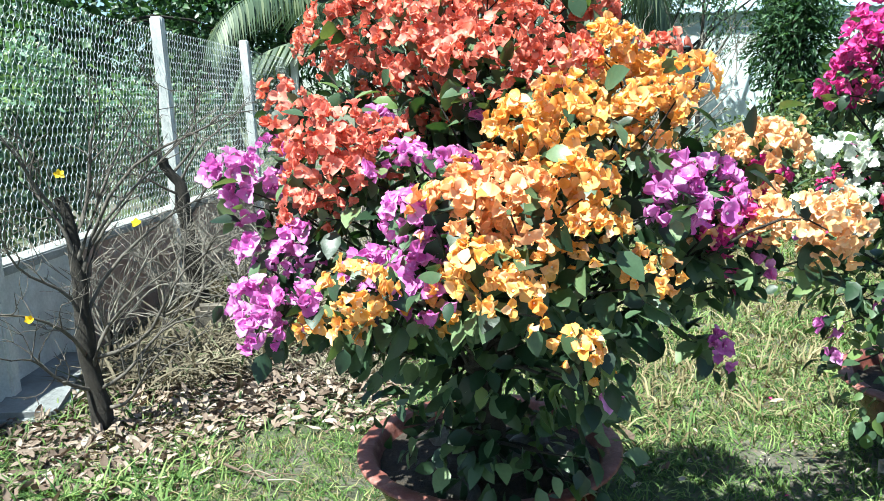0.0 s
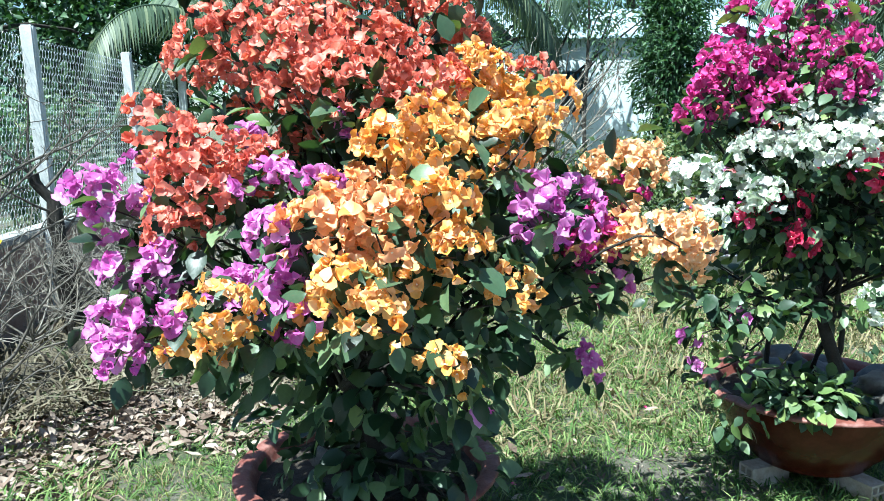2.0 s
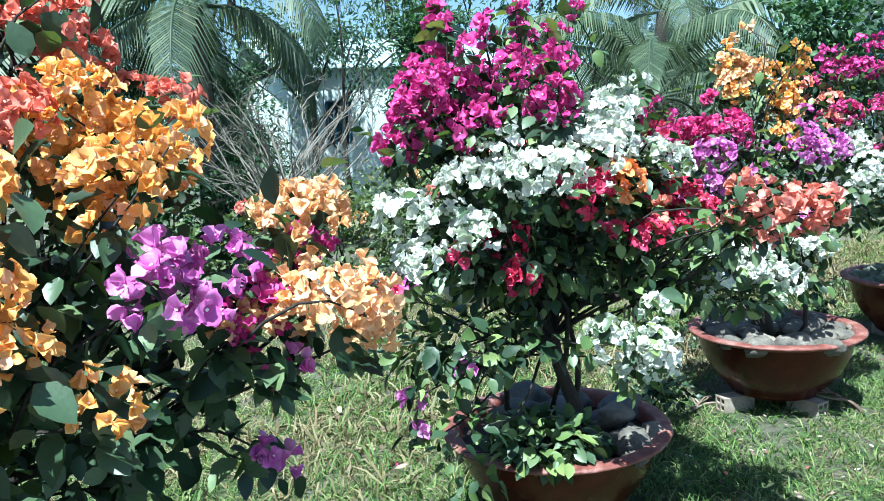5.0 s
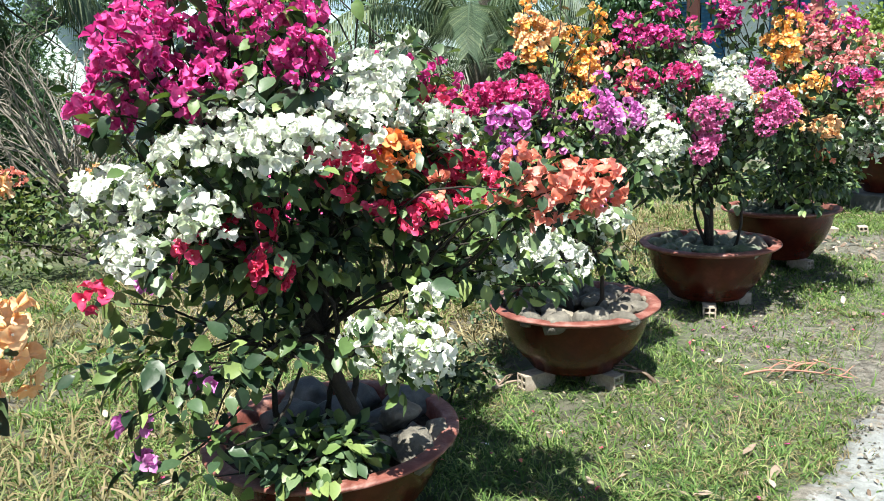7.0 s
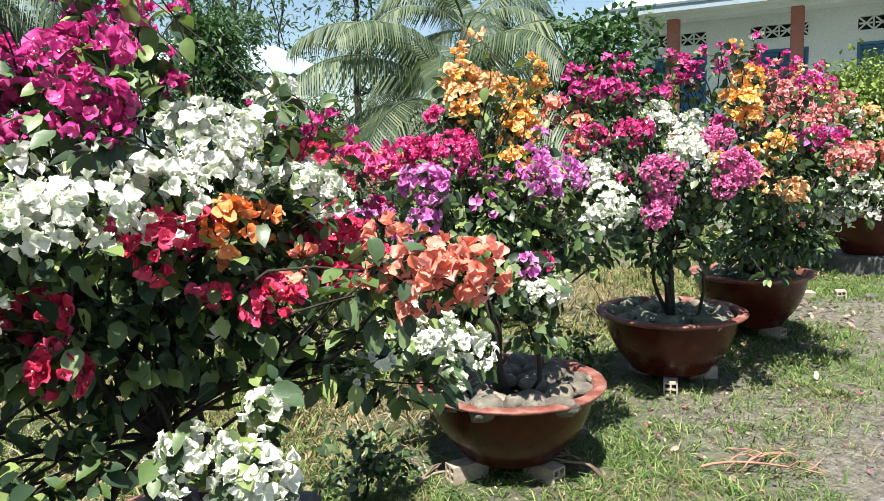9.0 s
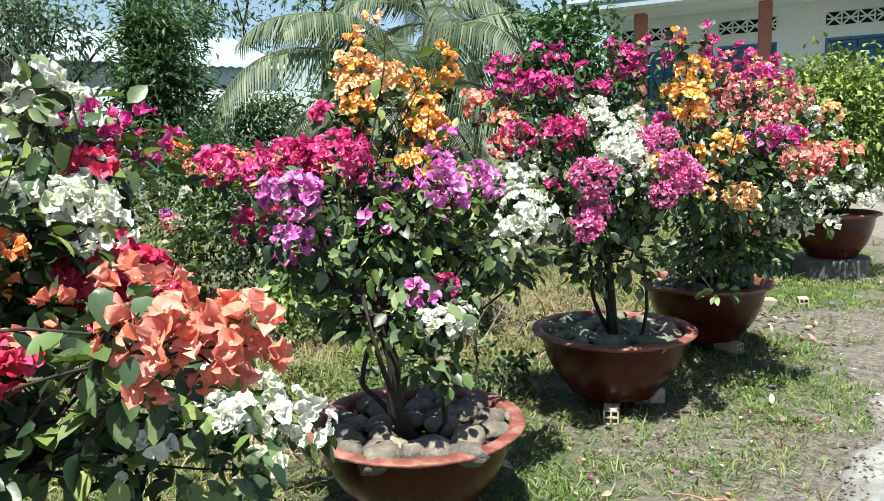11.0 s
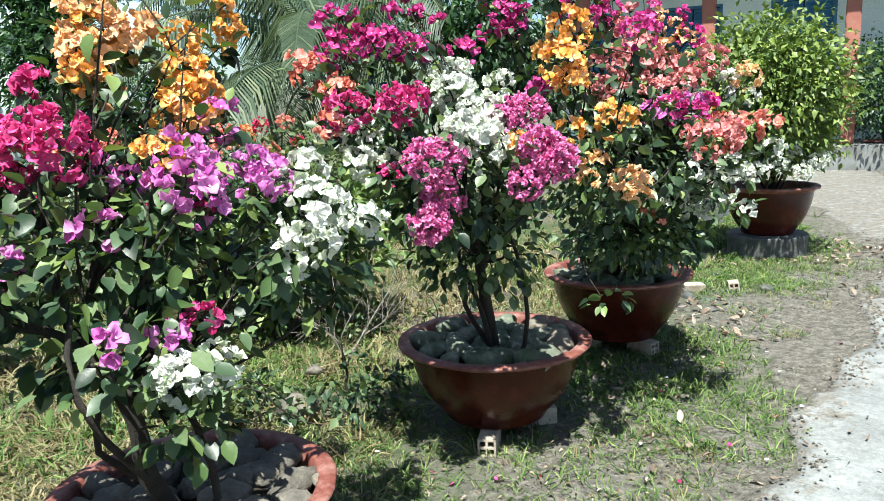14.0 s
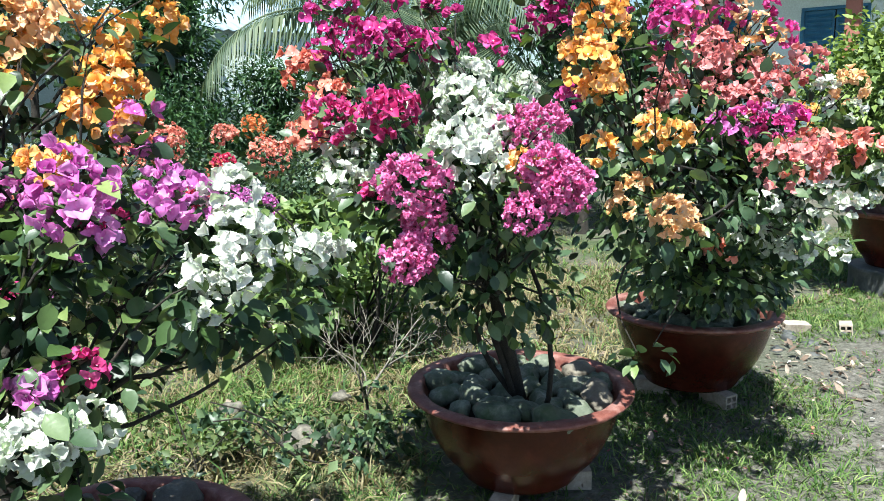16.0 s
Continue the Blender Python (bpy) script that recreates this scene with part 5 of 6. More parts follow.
vine = thing("vine", -3.0, 6.0, 0, "light green vines climbing behind the wire fence", "climbing plant")
for i, blob in enumerate([(-3.7, 3.4, 1.25, 0.4, 0.8, 0.8, 3400), (-3.7, 5.0, 1.35, 0.4, 0.9, 0.85, 4600), (-3.5, 6.6, 1.3, 0.4, 1.0, 0.85, 4600), (-3.2, 8.4, 1.2, 0.4, 1.1, 0.75, 2600), (-3.2, 10.2, 1.1, 0.6, 1.2, 0.9, 1200), (-4.3, 4.5, 2.3, 0.5, 1.5, 0.45, 1600)]):
    crown("foliage", vine, [blob], 0.085, VINE_LEAF, CHEAP, 50 + i)
    for k in range(3):
        y0 = blob[1] + (k - 1) * 0.5
        part("stem", quick_mesh("stem", *tube(bent((blob[0] + 0.1, y0, -0.03), (blob[0] + 0.15, y0 + 0.3, blob[2] + 0.6), np.random.default_rng(i * 3 + k), 9, 0, 0.08), np.linspace(0.012, 0.004, 9), 6), [TWIG]), None, vine)
tree(-4.8, 9.5, 2.6, 0.10, [(-4.8, 9.5, 2.4, 1.4, 1.4, 1.3, 4200), (-5.0, 7.0, 1.9, 1.0, 1.6, 1.1, 2600), (-3.6, 11.5, 3.0, 1.2, 0.8, 1.1, 3200)], 0.13, DARK_LEAF, "dark leafy tree behind the fence", 51)
tree(-2.4, 12.5, 7.0, 0.16, [(-2.4, 12.5, 4.0, 2.3, 1.2, 1.9, 6200), (-3.4, 12.0, 2.2, 1.6, 1.2, 1.2, 2200), (-0.6, 12.8, 3.2, 1.0, 0.8, 1.3, 2600)], 0.17, DARK_LEAF, "tall dark tree behind the fence", 52, CHEAP_NARROW)
tree(0.6, 15.0, 8.0, 0.18, [(0.6, 15.0, 5.0, 2.4, 1.6, 2.4, 4200), (0.4, 14.5, 2.6, 2.2, 1.0, 1.1, 1800)], 0.14, DARK_LEAF, "tall dark feathery tree behind the palms", 53, CHEAP_NARROW)
tree(1.2, 13.5, 5.0, 0.10, [(1.0, 13.5, 3.2, 1.3, 1.0, 1.5, 2600), (2.6, 13.8, 2.0, 1.0, 0.8, 1.2, 1600)], 0.13, FAR_LEAF, "greyish feathery tree behind dry scrub", 58, CHEAP_NARROW)
tree(4.05, 11.6, 3.6, 0.045, [(4.0, 11.6, 3.2, 0.8, 0.7, 0.8, 700), (4.4, 11.6, 2.6, 0.6, 0.6, 0.5, 350)], 0.10, FAR_LEAF, "slender young tree before a white house", 54, CHEAP_NARROW)
tree(6.1, 13.3, 3.2, 0.10, [(6.15, 13.3, 2.3, 0.72, 0.7, 1.15, 4600), (6.6, 13.0, 1.1, 0.9, 0.7, 0.7, 2200), (6.1, 13.4, 3.3, 0.6, 0.6, 0.6, 1500)], 0.15, DARK_LEAF, "dense dark green mango tree", 55, CHEAP_NARROW)
tree(5.3, 9.8, 2.0, 0.05, [(5.3, 9.8, 1.3, 0.6, 0.5, 0.6, 1600)], 0.09, DARK_LEAF, "leafy dark green shrub behind the hedge", 56, CHEAP_NARROW)
tree(8.3, 14.4, 2.4, 0.08, [(8.3, 14.4, 1.9, 0.8, 0.6, 0.8, 3000), (7.6, 14.2, 1.0, 1.1, 0.6, 0.7, 2400)], 0.14, DARK_LEAF, "small dark green mango tree before a white house", 59, CHEAP_NARROW)
tree(4.3, 15.6, 5.0, 0.09, [(4.5, 15.6, 3.6, 1.3, 0.5, 0.65, 1700), (7.3, 15.5, 3.85, 0.8, 0.5, 0.5, 900), (3.0, 15.4, 2.6, 0.5, 0.5, 1.0, 260)], 0.16, FAR_LEAF, "grey-green feathery tree shading a white house", 49, CHEAP_NARROW)
tree(3.3, 15.0, 2.0, 0.05, [(3.2, 15.0, 1.1, 0.8, 0.5, 0.8, 1500), (4.4, 15.2, 0.6, 0.7, 0.4, 0.5, 700)], 0.11, FAR_LEAF, "feathery bush at a house wall", 48, CHEAP_NARROW)
tree(3.3, 17.6, 2.6, 0.08, [(3.3, 17.4, 1.6, 0.6, 0.8, 1.3, 2400), (3.5, 19.0, 1.7, 0.5, 1.2, 1.4, 1800)], 0.14, DARK_LEAF, "dark leafy tree beside a white house wall", 47, CHEAP_NARROW)
tree(9.9, 8.2, 3.0, 0.09, [(9.9, 8.2, 2.6, 0.75, 0.8, 0.75, 2600), (10.6, 8.3, 1.9, 0.7, 0.7, 0.7, 1500)], 0.12, DARK_LEAF, "dark green tree beside the verandah", 57)
for i, (fx, fy, fh, fw) in enumerate([(-14, 26, 9, 4), (-7, 27, 11, 4), (-1, 28, 12, 4), (5, 30, 10, 3.5), (10.5, 27, 13, 3.2), (14, 31, 14, 3.6), (19, 30, 12, 3.6), (24, 26, 11, 4), (29, 20, 10, 4.5), (31, 11, 9, 4.5), (32, 2, 9, 4.5), (-10, 14, 8, 3.6), (-9, 4, 8, 3.6)]):
    tree(fx, fy, fh, 0.2, [(fx, fy, fh * 0.62, fw * 0.7, fw * 0.5, fh * 0.40, 1600), (fx + 1.5, fy, fh * 0.28, fw * 0.75, fw * 0.45, fh * 0.24, 1100)], 0.30, FAR_LEAF, "tall hazy feathery tree in the distance", 60 + i, CHEAP_NARROW)

palm(9.3, 10.9, 2.0, 19, 3.5, "young coconut palm with arching fronds", 80, 0.16, (0, 0), 0.3, (0.0, 1.3))
palm(1.9, 12.0, 3.6, 13, 2.9, "coconut palm with a dark trunk and hanging fronds", 81, 0.15, (0, 0), 1.1, (-0.3, 1.1))
palm(-1.1, 10.4, 2.2, 9, 2.6, "coconut palm with pale drooping fronds", 82, 0.12, (0, 0), 0.6, (0.3, 1.2))
palm(13.0, 15.0, 4.2, 12, 3.2, "coconut palm behind the garden", 83, 0.15, (0, 0), 0.9, (-0.2, 1.2))


# ---- houses ----
def white_house():
    h = thing("house", 6.0, 16.5, 0, "low white house with a pale blue metal roof", "house")
    for cx, cy, cz, sx, sy, sz in ((4.6, 16.5, 1.6, 0.8, 0.2, 3.2), (7.7, 16.5, 1.6, 4.2, 0.2, 3.2), (5.3, 16.5, 0.775, 0.6, 0.2, 1.55), (5.3, 16.5, 2.85, 0.6, 0.2, 0.7), (4.3, 19.3, 1.6, 0.2, 5.4, 3.2), (9.7, 19.3, 1.6, 0.2, 5.4, 3.2), (7.0, 22.1, 1.6, 5.6, 0.2, 3.2)):
        part("wall", block((sx, sy, sz), pose(cx, cy, cz)), WALL, h)
    w = part("window", block((0.6, 0.05, 0.9), pose(5.3, 16.55, 2.02)), GLASS, h, "dark barred window")
    for k in range(4):
        part("bar", block((0.03, 0.03, 0.9), pose(5.06 + 0.16 * k, 16.49, 2.02)), BLUE, w)
    v, f = [], []
    xs = np.arange(3.9, 10.2, 0.05)
    for i, x in enumerate(xs):
        z = 0.02 * math.sin(x * 2 * math.pi / 0.2)
        v += [(x, 16.25, 3.18 + z), (x, 19.3, 4.2 + z), (x, 22.6, 3.12 + z)]
        if i:
            a = (i - 1) * 3
            f += [(a, a + 3, a + 4, a + 1), (a + 1, a + 4, a + 5, a + 2)]
    r = part("roof", quick_mesh("roof", v, f, [METAL_ROOF]), None, h, "corrugated pale blue metal roof")
    r.modifiers.new("thickness", "SOLIDIFY").thickness = 0.02
    return h


white_house()

HM = Matrix(((-0.392, -0.920, 0, 17.88), (0.920, -0.392, 0, 9.54), (0, 0, 1, 0), (0, 0, 0, 1)))


def at_house(s, n, z):
    """Along the front, out of it, and up, from the middle column's foot."""
    return HM @ Matrix.Translation((s, n, z))


def slab(size, m, bevel=0.0):
    return block(size, m, bevel)


def verandah_house():
    h = thing("house", 17.88, 9.54, 0, "single-storey house with pale walls, terracotta columns and blue shutters", "house")
    wins, wide = [2.84, 0.53, -1.77, -4.1, -6.4], 1.3
    lo, hi, back = -8.2, 3.9, -1.64
    w0, w1, v0, v1 = 2.1, 3.57, 3.84, 4.14
    for z0, z1 in ((0.5, w0), (w1, v0), (v1, 4.5)):
        part("wall", slab((hi - lo, 0.2, z1 - z0), at_house((hi + lo) / 2, back, (z0 + z1) / 2)), WALL, h)
    edges = [lo] + [e for s in reversed(wins) for e in (s - wide / 2, s + wide / 2)] + [hi]
    for a, b_ in zip(edges[::2], edges[1::2]):
        part("wall", slab((b_ - a, 0.2, w1 - w0), at_house((a + b_) / 2, back, (w0 + w1) / 2)), WALL, h)
        part("wall", slab((b_ - a, 0.2, v1 - v0), at_house((a + b_) / 2, back, (v0 + v1) / 2)), WALL, h)
    for s in (lo, hi):
        part("wall", slab((0.2, 5.0, 4.0), at_house(s + (0.1 if s < 0 else -0.1), back - 2.6, 2.5)), WALL, h)
    part("wall", slab((hi - lo, 0.2, 4.0), at_house((hi + lo) / 2, back - 5.2, 2.5)), WALL, h)
    part("plinth", slab((hi - lo + 0.4, 7.6, 0.55), at_house((hi + lo) / 2, -3.3, 0.225), 0.02), CONCRETE, h)
    part("ceiling_board", slab((hi - lo, 2.2, 0.05), at_house((hi + lo) / 2, -0.42, 4.42)), WALL, h)
    for s in (2.66, 0.0, -2.66, -5.32, -8.0):
        part("column", slab((0.26, 0.26, 3.78), at_house(s, 0, 2.39), 0.015), COLUMN, h, "terracotta-painted column")
    part("beam", slab((hi - lo, 0.2, 0.12), at_house((hi + lo) / 2, 0.0, 4.335)), WALL, h)
    part("fascia", slab((hi - lo + 0.8, 0.05, 0.2), at_house((hi + lo) / 2, 0.72, 4.46)), METAL_ROOF, h, "pale blue fascia board")
    bm = bmesh.new()
    box(bm, (hi - lo + 0.8, 4.6, 0.05), at_house((hi + lo) / 2, -1.42, 5.2) @ pose(0, 0, 0, -17))
    box(bm, (hi - lo + 0.8, 4.6, 0.05), at_house((hi + lo) / 2, -5.8, 5.2) @ pose(0, 0, 0, 17))
    part("roof", bm, METAL_ROOF, h)
    for s in wins:
        mid, tall = (w0 + w1) / 2, w1 - w0
        w = part("window", slab((wide, 0.04, tall), at_house(s, back - 0.07, mid)), DARK, h, "blue shuttered window")
        for k in (-1, 1):
            part("shutter", slab((wide / 2 - 0.07, 0.03, tall - 0.14), at_house(s + (wide / 4 - 0.02) * k, back, mid), 0.004), BLUE, w)
            for j in range(11):
                part("slat", slab((wide / 2 - 0.16, 0.03, 0.08), at_house(s + (wide / 4 - 0.02) * k, back + 0.022, w0 + 0.17 + 0.113 * j) @ pose(0, 0, 0, 35)), BLUE, w)
        for ds, dz, sx, sz in ((-wide / 2 + 0.03, 0, 0.06, tall), (wide / 2 - 0.03, 0, 0.06, tall), (0, tall / 2 - 0.03, wide - 0.12, 0.06), (0, 0.03 - tall / 2, wide - 0.12, 0.06)):
            part("window_frame", slab((sx, 0.12, sz), at_house(s + ds, back + 0.05, mid + dz)), BLUE, w)
        v = part("vent", slab((wide, 0.04, v1 - v0), at_house(s, back - 0.07, (v0 + v1) / 2)), DARK, h, "pierced concrete vent blocks")
        for j in range(4):
            c = s - wide * 0.375 + wide * 0.25 * j
            bm = bmesh.new()
            for sg in (-1, 1):
                box(bm, (0.42, 0.05, 0.035), at_house(c, back + 0.05, (v0 + v1) / 2) @ pose(0, 0, 0, 0, 43 * sg))
            box(bm, (0.035, 0.06, v1 - v0), at_house(c - 0.15, back + 0.05, (v0 + v1) / 2))
            box(bm, (0.28, 0.045, 0.035), at_house(c, back + 0.05, (v0 + v1) / 2))
            part("lattice", bm, WALL, v)
    return h


verandah_house()

# ---- shrubs further along and behind ----
x, y, rim, r = POTS["F"]
ring = thing("base_ring", x, y, 0, "grey concrete ring under a planter", "plinth")
part("ring", quick_mesh("ring", lathe([(0.02, 0.2), (0.36, 0.2), (0.37, 0.19), (0.365, 0.16), (0.36, 0.1), (0.36, 0.03), (0.37, -0.02)], 40)[0] + np.array([x, y, 0]), lathe([(0, 0)] * 7, 40)[1], [SLATE]), None, ring)
pot(x, y, rim + 0.05, r, 0.2, "red-brown planter raised on a concrete ring", 9)


def shrub(x, y, z, blobs, leaf, mat, label, seed, category="shrub", blooms=()):
    rng = np.random.default_rng(seed)
    s = thing("shrub", x, y, z, label, category)
    pieces = [tube(bent((x, y, z - 0.05), np.array(b[:3]) + rng.normal(0, 0.1, 3), rng, 7, 0, 0.08), np.linspace(min(0.02, 0.022 * b[5] / 0.4), 0.003, 7), 6) for b in blobs for _ in range(4)]
    part("stem_mass", quick_mesh("stem_mass", *joined(pieces), [BARK]), None, s, "", None, "stuff")
    crown("foliage", s, blobs, leaf, mat, CHEAP, seed)
    for c, bx, by, bz, br in blooms:
        blossoms(s, c, bx, by, bz, br, rng, 4, True)
    return s


shrub(9.95, 4.42, 0.6, [(9.75, 4.4, 1.58, 0.72, 0.7, 0.60, 14000), (9.85, 4.35, 1.1, 0.5, 0.5, 0.28, 4000)], 0.066, LIME_LEAF, "dense light green shrub with white flowers, in a planter", 90, "shrub",
      [("white", 9.3, 4.05, 0.92, 0.07), ("white", 9.45, 3.9, 0.84, 0.08), ("white", 9.66, 3.85, 0.93, 0.08), ("white", 9.3, 4.25, 0.98, 0.06), ("white", 9.5, 4.0, 1.02, 0.06), ("white", 9.2, 4.3, 0.82, 0.06)])
pot(19.5, 6.55, 0.55, 0.45, 0.02, "red-brown planter at the end of the row", 10)
shrub(19.5, 6.55, 0.5, [(19.4, 6.6, 1.55, 1.15, 1.0, 0.95, 5200)], 0.09, DARK_LEAF, "dark green clipped shrub in a planter", 91)

pot(3.42, 6.4, 0.27, 0.34, 0.0, "shallow grey cement planter", 16, GREY_POT, GREY_POT)
shrub(3.38, 6.4, 0.25, [(3.38, 6.35, 0.5, 0.32, 0.3, 0.2, 260)], 0.06, LEAF, "low magenta bougainvillea in a grey planter", 92, "flowering shrub",
      [("cerise", 3.40, 6.3, 0.80, 0.11), ("cerise", 3.26, 6.28, 0.68, 0.10), ("cerise", 3.56, 6.25, 0.66, 0.11), ("magenta", 3.28, 6.12, 0.46, 0.10), ("cerise", 3.60, 6.12, 0.52, 0.09), ("violet", 3.74, 6.18, 0.48, 0.06), ("cerise", 3.44, 6.1, 0.54, 0.11)])
shrub(5.0, 7.4, 0.0, [(4.9, 7.4, 0.7, 0.7, 0.5, 0.55, 1500), (5.8, 7.6, 0.7, 0.6, 0.5, 0.5, 1200)], 0.07, LEAF, "distant bougainvillea with mixed coral, violet and crimson bracts", 93, "flowering shrub",
      [("salmon", 4.75, 7.35, 1.32, 0.16), ("salmon", 4.5, 7.3, 1.28, 0.12), ("crimson", 4.9, 7.0, 0.92, 0.1), ("violet", 5.15, 6.95, 0.86, 0.13), ("violet", 5.4, 7.0, 0.82, 0.1), ("salmon", 5.6, 7.4, 1.18, 0.14), ("crimson", 5.2, 7.3, 1.15, 0.08), ("salmon", 5.9, 7.5, 1.3, 0.1)])
shrub(5.2, 5.5, 0.0, [(5.2, 5.5, 0.4, 0.45, 0.4, 0.32, 700), (4.7, 6.2, 0.35, 0.4, 0.3, 0.28, 450), (5.9, 5.8, 0.35, 0.5, 0.35, 0.3, 500)], 0.09, YOUNG_LEAF, "low bright green leafy vine", 94)
shrub(4.1, 8.2, 0.0, [(3.5, 8.2, 0.65, 0.6, 0.45, 0.55, 1700), (4.5, 8.0, 0.6, 0.6, 0.4, 0.55, 1600), (3.8, 7.4, 0.4, 0.5, 0.35, 0.35, 900), (4.0, 8.9, 0.9, 0.8, 0.4, 0.5, 1400)], 0.07, SHRUB_LEAF, "scrubby bushes flecked with peach and violet bracts", 88, "flowering shrub",
      [("peach", 3.5, 7.9, 1.15, 0.07), ("salmon", 3.7, 7.85, 0.95, 0.06), ("dusty", 4.2, 7.6, 0.85, 0.08), ("tangerine", 4.7, 8.6, 1.5, 0.1), ("salmon", 4.8, 8.5, 1.3, 0.09), ("white", 4.4, 7.7, 1.1, 0.05), ("violet", 4.15, 7.55, 0.92, 0.05)])
shrub(5.4, 5.3, 0.0, [(5.35, 5.2, 0.9, 0.45, 0.35, 0.2, 600), (5.75, 5.4, 0.8, 0.4, 0.35, 0.2, 420), (5.0, 5.5, 0.85, 0.3, 0.3, 0.2, 300)], 0.085, YOUNG_LEAF, "pale green climbing vine sprawling over weeds", 99)
shrub(6.2, 8.6, 0.0, [(5.6, 8.5, 0.75, 0.6, 0.4, 0.6, 1500), (6.5, 8.7, 0.75, 0.6, 0.4, 0.6, 1500), (7.3, 8.9, 0.7, 0.5, 0.4, 0.5, 1000)], 0.065, LEAF, "loose hedge speckled with coral and crimson bracts", 89, "flowering shrub",
      [("salmon", 5.5, 8.3, 1.35, 0.11), ("tangerine", 5.8, 8.3, 1.42, 0.1), ("crimson", 5.95, 8.2, 1.15, 0.07), ("salmon", 6.3, 8.4, 1.35, 0.12), ("tangerine", 6.6, 8.5, 1.3, 0.1), ("crimson", 6.75, 8.4, 1.4, 0.07), ("salmon", 6.9, 8.5, 1.1, 0.1), ("salmon", 5.4, 8.2, 1.05, 0.08), ("crimson", 7.3, 8.6, 1.2, 0.07), ("salmon", 7.1, 8.5, 1.42, 0.08)])
shrub(2.6, 7.6, 0.0, [(2.5, 7.6, 0.6, 0.8, 0.5, 0.5, 1000), (1.6, 8.0, 0.5, 0.7, 0.5, 0.45, 800)], 0.07, SHRUB_LEAF, "scrubby green bushes behind the lawn", 95, "shrub",
      [("peach", 2.3, 7.4, 0.95, 0.07), ("peach", 2.7, 7.3, 0.8, 0.06), ("salmon", 1.7, 7.8, 0.95, 0.08)])
shrub(7.4, 8.2, 0.0, [(7.4, 8.2, 0.8, 1.0, 0.6, 0.6, 1500), (8.6, 8.6, 0.7, 0.9, 0.6, 0.6, 1200)], 0.08, SHRUB_LEAF, "green bushes below the palm", 96)
shrub(4.85, 4.1, 0.0, [(4.85, 4.1, 0.16, 0.3, 0.25, 0.14, 260), (4.3, 4.3, 0.12, 0.3, 0.3, 0.1, 160)], 0.055, LEAF, "low weeds behind a planter", 97, "weeds")
WEEDS = [(3.9 + 2.4 * ((i * 0.618) % 1), 4.1 + 2.2 * ((i * 0.414) % 1), 0.10, 0.22, 0.2, 0.09, 130) for i in range(16)]
for i, w in enumerate(WEEDS):
    shrub(w[0], w[1], 0.0, [w], 0.042, (SHRUB_LEAF, LEAF)[i % 3 == 0], "low green weeds in dry straw", 200 + i, "weeds")
shrub(1.9, 10.6, 0.0, [(1.4, 10.5, 0.75, 0.55, 0.35, 0.75, 1500), (2.3, 10.7, 0.85, 0.55, 0.35, 0.8, 1700)], 0.10, DARK_LEAF, "dark undergrowth behind the dry bush", 87)
shrub(2.9, 3.4, 0.0, [(2.85, 3.3, 0.16, 0.28, 0.25, 0.13, 220)], 0.055, LEAF, "low weeds between two planters", 98, "weeds")

# ---- loose things on the ground ----
ob = new("pebble", PALES[0])
ob.matrix_basis = pose(3.92, 2.97, 0.40, 20, 10, 40) @ Matrix.Diagonal((0.05, 0.045, 0.05, 1))
tagged(ob, "small white pebble on the planter stones", "pebble")
for i, (dx, dy, a, tip) in enumerate(((0.06, -0.1, 122, 6), (-0.2, 0.12, 60, -8))):
    ob = new("hollow_brick", BRICK_MESH)
    ob.matrix_basis = pose(8.35 + dx, 4.05 + dy, -0.02, 4, tip, a)
    tagged(ob, "broken hollow brick in a loose heap on the dirt", "brick", "bricks heaped on the dirt")
stones(8.2, 4.15, -0.03, 0.65, 18, 0.10, 17, 0, None, "rubble on the dirt", "slate")
bare_tree(4.95, 4.35, [(4.95, 4.35, -0.03), (4.96, 4.35, 0.15), (4.94, 4.36, 0.3)], 0.010,
          [(4.95 + 0.35 * math.cos(a), 4.35 + 0.3 * math.sin(a), 0.3 + 0.4 * abs(math.sin(a * 1.7))) + (0.6,) for a in np.linspace(0.2, 6.2, 5)],
          "thin bare stalks of a dead weed", 44, 0.004, "dead_weed")
for i, (x, y, s) in enumerate([(4.62, 4.28, 0.20), (5.0, 4.75, 0.13), (4.45, 4.9, 0.12)]):
    ob = new("coconut_husk", STONES[i])
    ob.matrix_basis = pose(x, y, s * 0.25, 10, 20, 70 * i) @ Matrix.Diagonal((s, s, s, 1))
    tagged(ob, "dry brown coconut husk lying on the grass", "coconut husk", "husks on the grass")
ob = part("stone_block", block((0.2, 0.15, 0.24), pose(-1.6, 4.96, 0.1, 0, 4, 20), 0.03), PALE_STONE, None)
tagged(ob, "small cream stone block beside a bare trunk", "stone block")
ob = part("concrete_rubble", block((0.35, 0.9, 0.10), pose(-2.2, 3.95, 0.04, 3, 5, 12), 0.03), CONCRETE, None)
tagged(ob, "broken pale concrete slab at the foot of the wall", "rubble")


